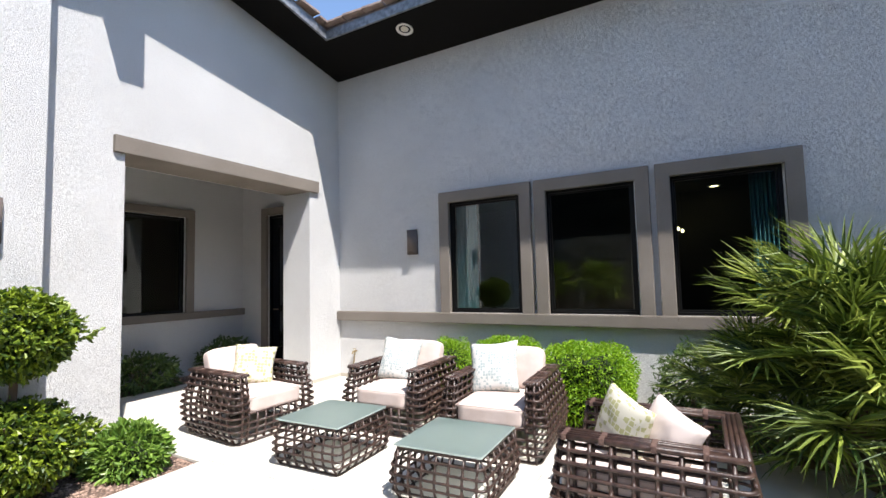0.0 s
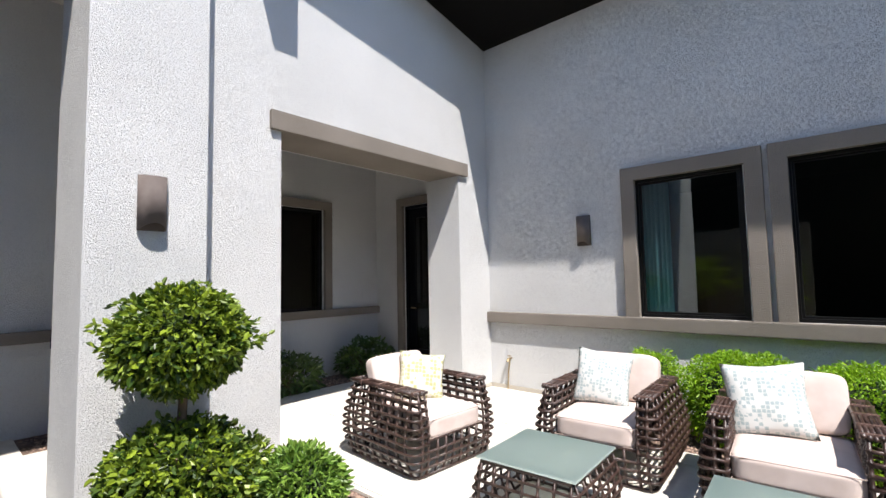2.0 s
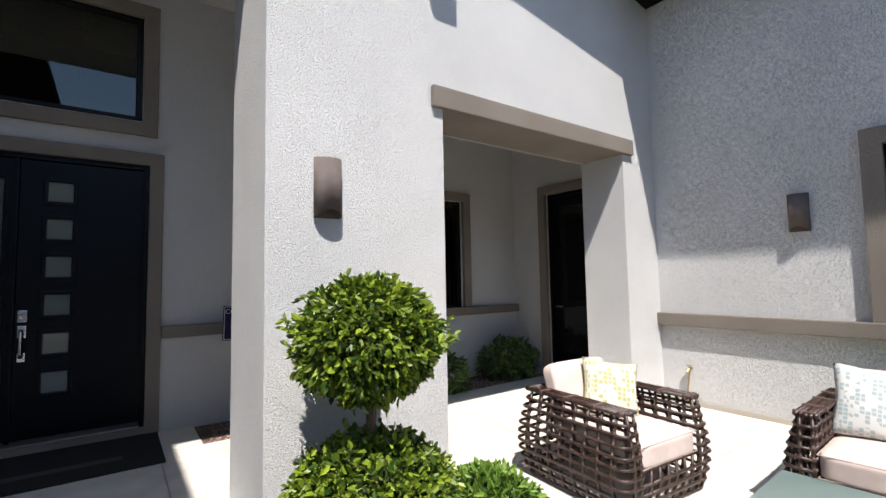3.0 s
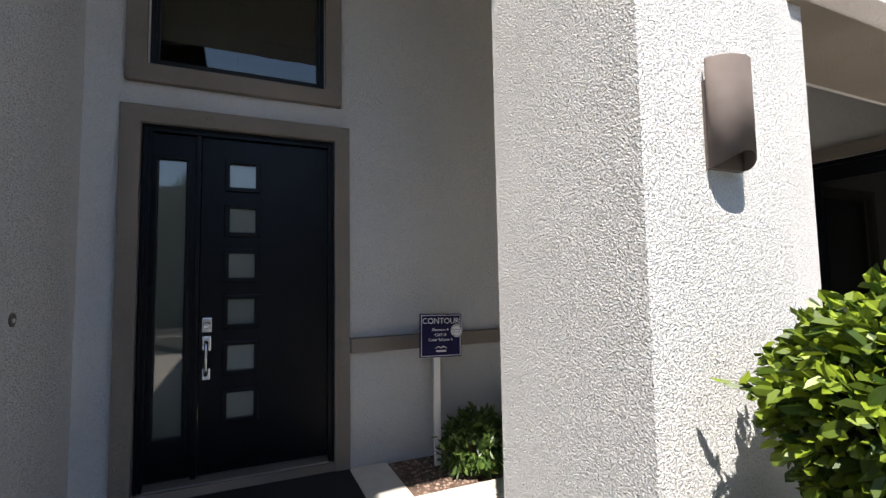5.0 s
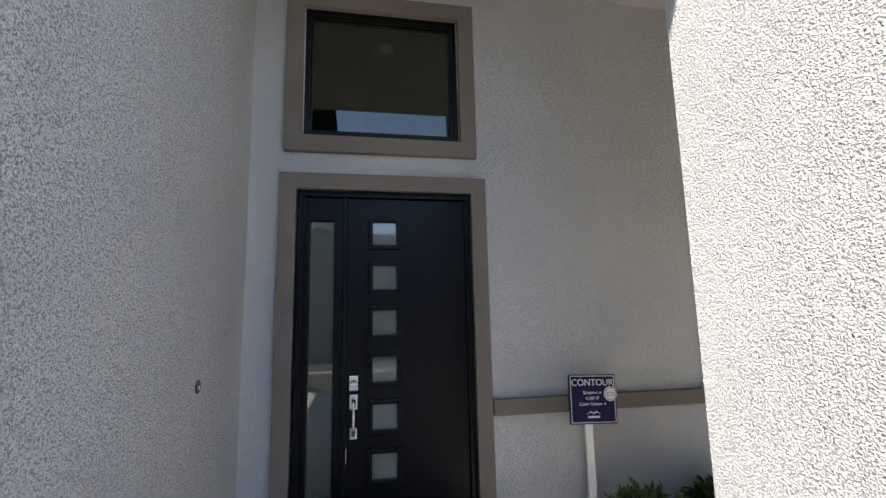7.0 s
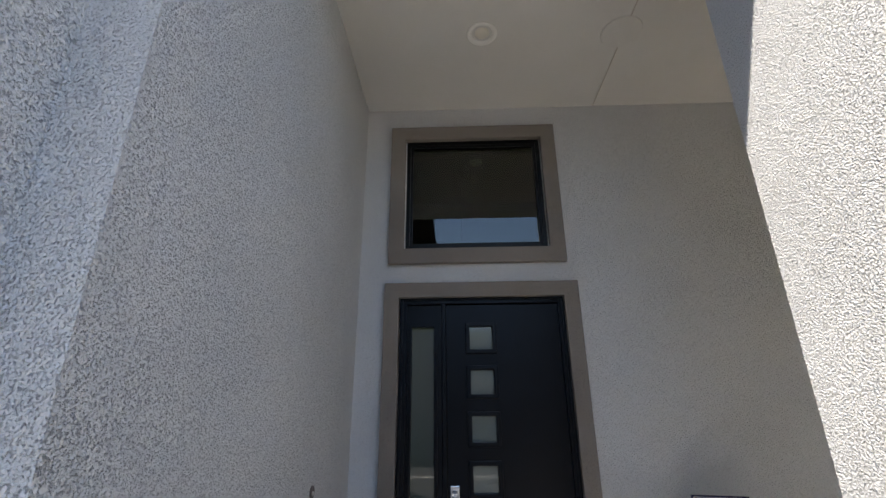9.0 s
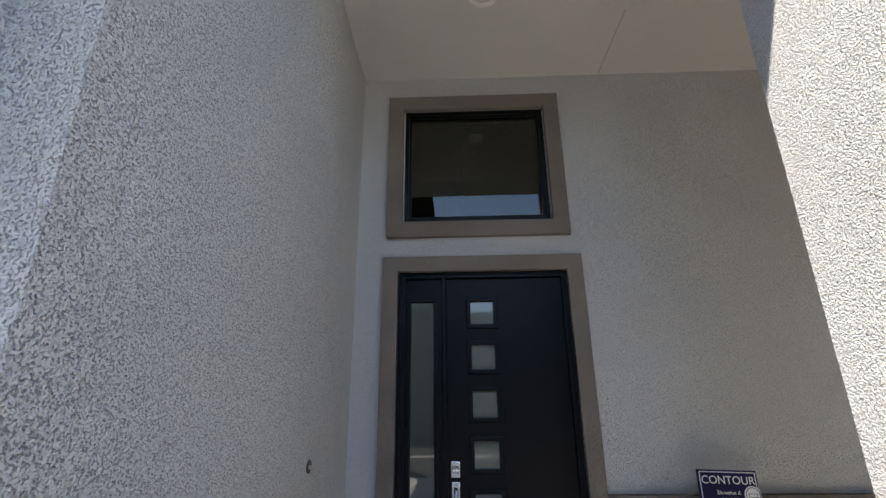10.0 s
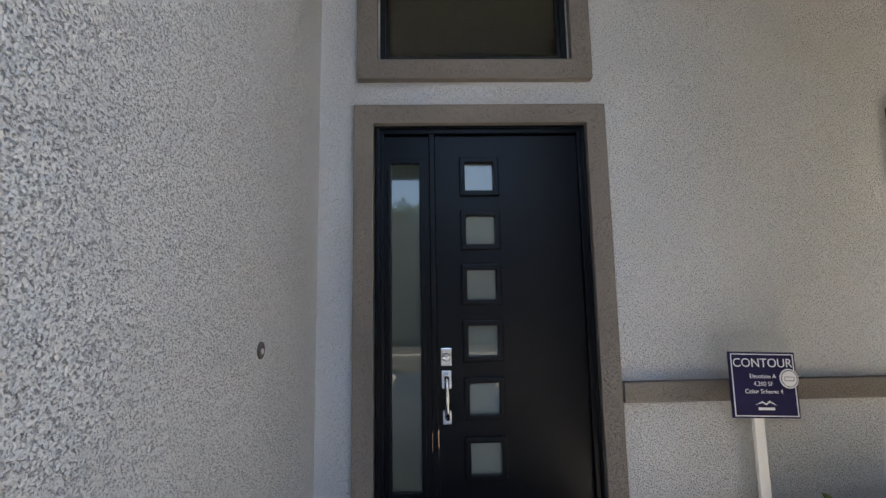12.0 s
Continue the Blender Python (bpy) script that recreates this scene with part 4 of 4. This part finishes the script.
def frond_mesh(seed, mat_droop):
    """One fan leaf: narrow folded blades that spread from the end of a stalk lying along +x."""
    rng = np.random.default_rng(seed)
    verts, faces = [], []
    stalk, blades = 0.62, 30
    for i in range(5):
        x = stalk * i / 4
        w, z = 0.011 - 0.0012 * i, 0.02 * math.sin(i * 0.8)
        verts += [(x, -w, z), (x, 0, z + w), (x, w, z), (x, 0, z - w * 0.6)]
    for i in range(4):
        for k in range(4):
            faces.append((4 * i + k, 4 * i + (k + 1) % 4, 4 * i + 4 + (k + 1) % 4, 4 * i + 4 + k))
    for k in range(blades):
        a = radians(-128 + 256 * k / (blades - 1)) + rng.normal(0, 0.03)
        length = (0.50 - 0.10 * abs(a) / 2.2) * rng.uniform(0.88, 1.08)
        d = np.array([math.cos(a), math.sin(a), 0.10 + rng.normal(0, 0.07)])
        s = np.array([-math.sin(a), math.cos(a), 0.0])
        n0 = len(verts)
        for j in range(6):
            q = j / 5
            c = np.array([stalk, 0, 0.01]) + d * length * q - np.array([0, 0, 1]) * mat_droop * q ** 2.6 * rng.uniform(0.5, 1.2)
            w = (0.006 + 0.019 * min(1, q * 2.2)) * (1 - q ** 2.2) * 0.55 + 0.0006
            lift = w * 0.9
            verts += [tuple(c - s * w + [0, 0, lift]), tuple(c), tuple(c + s * w + [0, 0, lift])]
        for j in range(5):
            o = n0 + 3 * j
            faces += [(o, o + 1, o + 4, o + 3), (o + 1, o + 2, o + 5, o + 4)]
    return verts, faces


FRONDS = []
for k in range(6):
    v, f = frond_mesh(40 + k, (0.06, 0.12, 0.20)[k % 3])
    me = bpy.data.meshes.new("frond")
    me.from_pydata(v, [], f)
    me.materials.append(PALM if k < 4 else PALM_SUNLIT)
    FRONDS.append(me)


def fan_palm(x, y, heads, count, seed, label, lit_from=2):
    rng = np.random.default_rng(seed)
    root = thing("fan_palm", pose(x, y, 0), label, "palm")
    for hx, hy, hz, size in heads:
        part("trunk", tube([(hx * 0.4, hy * 0.4, -0.06), (hx * 0.8, hy * 0.8, hz * 0.5), (hx, hy, hz)], 0.085, 10, None, 0.8), BARK, root)
        for k in range(count):
            az = k * 2.39996 + rng.normal(0, 0.15)
            el = 78 - 95 * (k + 0.5) / count + rng.normal(0, 6)
            s = size * rng.uniform(0.85, 1.1)
            # upper fronds draw in the sunlit-coloured blades, lower ones the darker
            me = FRONDS[int(rng.integers(0, 4))] if k > count * 0.5 and lit_from < 4 else FRONDS[int(rng.integers(lit_from, 6))]
            m = pose(hx, hy, hz, 0, 0, math.degrees(az)) @ pose(0, 0, 0, rng.normal(0, 14), -el, 0) @ Matrix.Scale(s, 4)
            share("frond", me, root, m)
    return root


fan_palm(0.90, 4.28, [(0.0, 0.0, 0.78, 0.98), (0.55, 0.25, 0.70, 0.95), (-0.55, 0.15, 0.34, 0.72), (0.10, -0.42, 0.42, 0.85), (0.75, -0.45, 0.45, 0.85)], 54, 61, "green clumping fan palm with spiky arching fronds under the windows")
fan_palm(-2.70, -3.15, [(0.0, 0.0, 1.20, 0.80), (0.15, 0.10, 0.90, 0.65)], 26, 62, "green fan palm across the yard from the windows", 4)
fan_palm(-4.40, -4.45, [(0.0, 0.0, 1.25, 0.80), (-0.12, 0.12, 0.90, 0.65)], 26, 63, "green fan palm by the far planting", 4)

# ---- sign and mat ----
sign = thing("yard_sign", pose(-7.185, 1.29, 0, 0, 0, 90), "navy sign board with white lettering on a white post", "sign")
part("post", box(-0.008, -0.012, -0.05, 0.048, 0.012, 0.86), POST, sign, "white wooden post", bevel=0.003)
SIGN_AT = pose(0.055, -0.022, 1.015, -3, 2.0, 0)
board = part("board", box(-0.185, -0.006, -0.175, 0.185, 0.006, 0.175), SIGN, sign, "navy board with a thin white border", bevel=0.002)
board.matrix_local = SIGN_AT
part("border", wall_mesh("y", -0.009, -0.0065, -0.175, 0.175, -0.165, 0.165, [(-0.170, -0.160, 0.170, 0.160)]), SIGN_INK, board)


def words(text, size, x, y, parent, mat, m, name="lettering"):
    c = bpy.data.curves.new(name, "FONT")
    c.body, c.size, c.align_x, c.align_y, c.extrude = text, size, "CENTER", "CENTER", 0.0006
    tmp = bpy.data.objects.new(name, c)
    scene.collection.objects.link(tmp)
    me = bpy.data.meshes.new_from_object(tmp.evaluated_get(bpy.context.evaluated_depsgraph_get()))
    bpy.data.objects.remove(tmp)
    me.materials.clear()
    me.materials.append(mat)
    ob = new(name, me)
    ob.parent = parent
    ob.matrix_local = m @ pose(x, y, 0)
    return ob


ON_BOARD = pose(0, -0.0085, 0, 90)
words("CONTOUR", 0.066, 0.0, 0.115, board, SIGN_INK, ON_BOARD)
words("Elevation A", 0.032, -0.005, 0.045, board, SIGN_INK, ON_BOARD)
words("4,260 SF", 0.032, -0.005, 0.005, board, SIGN_INK, ON_BOARD)
words("Color Scheme 4", 0.032, -0.005, -0.035, board, SIGN_INK, ON_BOARD)
part("emblem", prism([(-0.06, -0.105), (-0.02, -0.085), (0.0, -0.098), (0.02, -0.082), (0.06, -0.108), (0.02, -0.092), (0.0, -0.106), (-0.02, -0.094)], "y", -0.009, -0.0065), SIGN_INK, board)
part("emblem", box(-0.045, -0.009, -0.132, 0.045, -0.0065, -0.118), SIGN_INK, board)
badge = part("badge", lathe([(0.052, 0.0), (0.052, 0.003), (0.050, 0.004)], 32), SIGN_INK, board, "round white sticker with grey lettering")
badge.matrix_local = pose(0.140, -0.0070, 0.035, 90)
part("badge_bar", wall_mesh("y", -0.0125, -0.0115, 0.112, 0.168, 0.022, 0.046, [(0.116, 0.026, 0.164, 0.042)]), FASCIA, board)
part("badge_ring", lathe([(0.041, 0.0), (0.046, 0.0), (0.046, 0.001), (0.041, 0.001), (0.041, 0.0)], 32, caps=False), FASCIA, board).matrix_local = pose(0.140, -0.0112, 0.035, 90)

mat_thing = thing("doormat", pose(-6.9, -0.1, 0), "black doormat with faint grey lettering before the front door", "doormat")
part("mat_body", box(-0.46, -0.73, 0.001, 0.46, 0.73, 0.014), MAT, mat_thing, bevel=0.005)
part("emblem_bar", box(0.10, -0.45, 0.0145, 0.20, 0.45, 0.0155), MAT_TEXT, mat_thing, "grey bar in place of the lettering")

# ---- surroundings behind the walk ----
rng = np.random.default_rng(88)
tree = thing("tree", pose(12.5, -1.8, 0), "small green tree behind the far wall", "tree")
part("trunk", tube([(0, 0, -0.5), (0.1, 0, 2.0), (0.0, 0.1, 4.2), (0.1, 0.1, 5.6)], 0.16, 9, None, 0.4), BARK, tree)
part("limb", limbs(rng, 6.2, 1.1, 18, 0.05, 3.6), BARK, tree)
p, d = shell_points(rng, 5200, (1.3, 1.3, 1.1), 0.4, 2.6, -1.0, 0.3)
p[:, 2] += 5.5
v, f = leaf_cloud(p, d, 0.14, 0.05, rng)
cloud_object("crown", v, f, DIM_SHRUB, tree)

# trim taupe puts shade into these pale walls, so their reflection stays dim
structure("garden_wall", box(-3.5, -4.1, -0.1, -1.86, -3.9, 2.70), TRIM, "pale garden wall behind a palm, toned dark as in shade", 0.01)
structure("garden_wall_far", box(-5.9, -5.4, -0.1, -3.5, -5.2, 2.75), TRIM, "pale garden wall behind the far palm, toned dark as in shade", 0.01)
# dark ground added out of view to keep the sidelight reflection dim
structure("dark_ground_patch", box(0.15, -9.0, -0.06, 10.0, 1.9, -0.004), DARK_GROUND, "added unseen dark ground that keeps the sidelight reflection dim")
# dark backdrop added out of direct view so the windows reflect black
far = structure("dark_backdrop_south", wall_mesh("y", -9.2, -9.0, -14, 16, -0.1, 7.0, []), SOFFIT, "added unseen dark backdrop that blackens the window reflections")
structure("wall_far_east", wall_mesh("x", 10.0, 10.3, -9, 16, -0.1, 5.5, []), FAR_WALL, "plain pale house wall across the yard")

# ---- beds and paving, last ----
def gravel_bed(x0, y0, x1, y1, count, seed):
    rng = np.random.default_rng(seed)
    verts, faces = [], []
    ico = [(0, 0, 1), (0.9, 0, 0.1), (0.28, 0.85, 0.2), (-0.72, 0.52, 0.1), (-0.72, -0.52, 0.25), (0.28, -0.85, 0.1)]
    tri = [(0, 1, 2), (0, 2, 3), (0, 3, 4), (0, 4, 5), (0, 5, 1)]
    for _ in range(count):
        s, a = rng.uniform(0.008, 0.020), rng.uniform(0, 6.28)
        cx, cy = rng.uniform(x0 + 0.02, x1 - 0.02), rng.uniform(y0 + 0.02, y1 - 0.02)
        n0 = len(verts)
        ca, sa, fl, st = math.cos(a), math.sin(a), rng.uniform(0.5, 0.9), rng.uniform(0.7, 1.3)
        for x, y, z in ico:
            x *= st
            verts.append((cx + s * (x * ca - y * sa), cy + s * (x * sa + y * ca), -0.02 + s * z * fl))
        faces += [tuple(n0 + i for i in t) for t in tri]
    ob = raw("bed_gravel", verts, faces, STONE)
    tagged(ob, "reddish brown gravel covering a planting bed", "gravel", kind="stuff")
    structure("bed_soil", box(x0, y0, -0.058, x1, y1, -0.018), SOIL, "dry soil of a planting bed")


BEDS = [(-4.94, 0.30, -3.68, 2.35), (-2.98, 4.47, 3.0, 5.43), (-7.39, 0.94, -6.72, 5.52)]
for k, (x0, y0, x1, y1) in enumerate(BEDS):
    gravel_bed(x0, y0, x1, y1, (5200, 5200, 3200)[k], 70 + k)

slab_bed = structure("pavement", box(-7.62, -3.0, -0.059, 3.6, 5.6, -0.05), JOINT, "sand bed under the patio slabs")


def slab(x0, y0, x1, y1):
    p = part("paver", box(x0 + 0.003, y0 + 0.003, -0.049, x1 - 0.003, y1 - 0.003, 0.0), CONCRETE, slab_bed)
    return p


def minus(rects, hole):
    out = []
    for a, b, c, d in rects:
        p, q, r, s = max(a, hole[0]), max(b, hole[1]), min(c, hole[2]), min(d, hole[3])
        if p >= r or q >= s:
            out.append((a, b, c, d))
            continue
        out += [t for t in ((a, b, p, d), (r, b, c, d), (p, b, r, q), (p, s, r, d)) if t[2] - t[0] > 0.02 and t[3] - t[1] > 0.02]
    return out


SOLID = BEDS + [(-5.5, 0.92, -4.66, 1.62), (-5.5, 1.62, -4.95, 2.35), (-5.5, 4.81, -4.95, 5.6), (-7.7, -3.0, -4.69, -1.15), (-4.69, -3.0, -3.3, -1.36), (-4.95, 5.44, 4, 5.7), (0.15, -3.1, 4.0, 1.9)]
for i in range(13):
    for j in range(10):
        cell = [(-7.4 + 0.9 * i, -3.0 + 0.9 * j, -6.5 + 0.9 * i, min(-2.1 + 0.9 * j, 5.53))]
        for hole in SOLID:
            cell = minus(cell, hole)
        for c in cell:
            slab(*c)
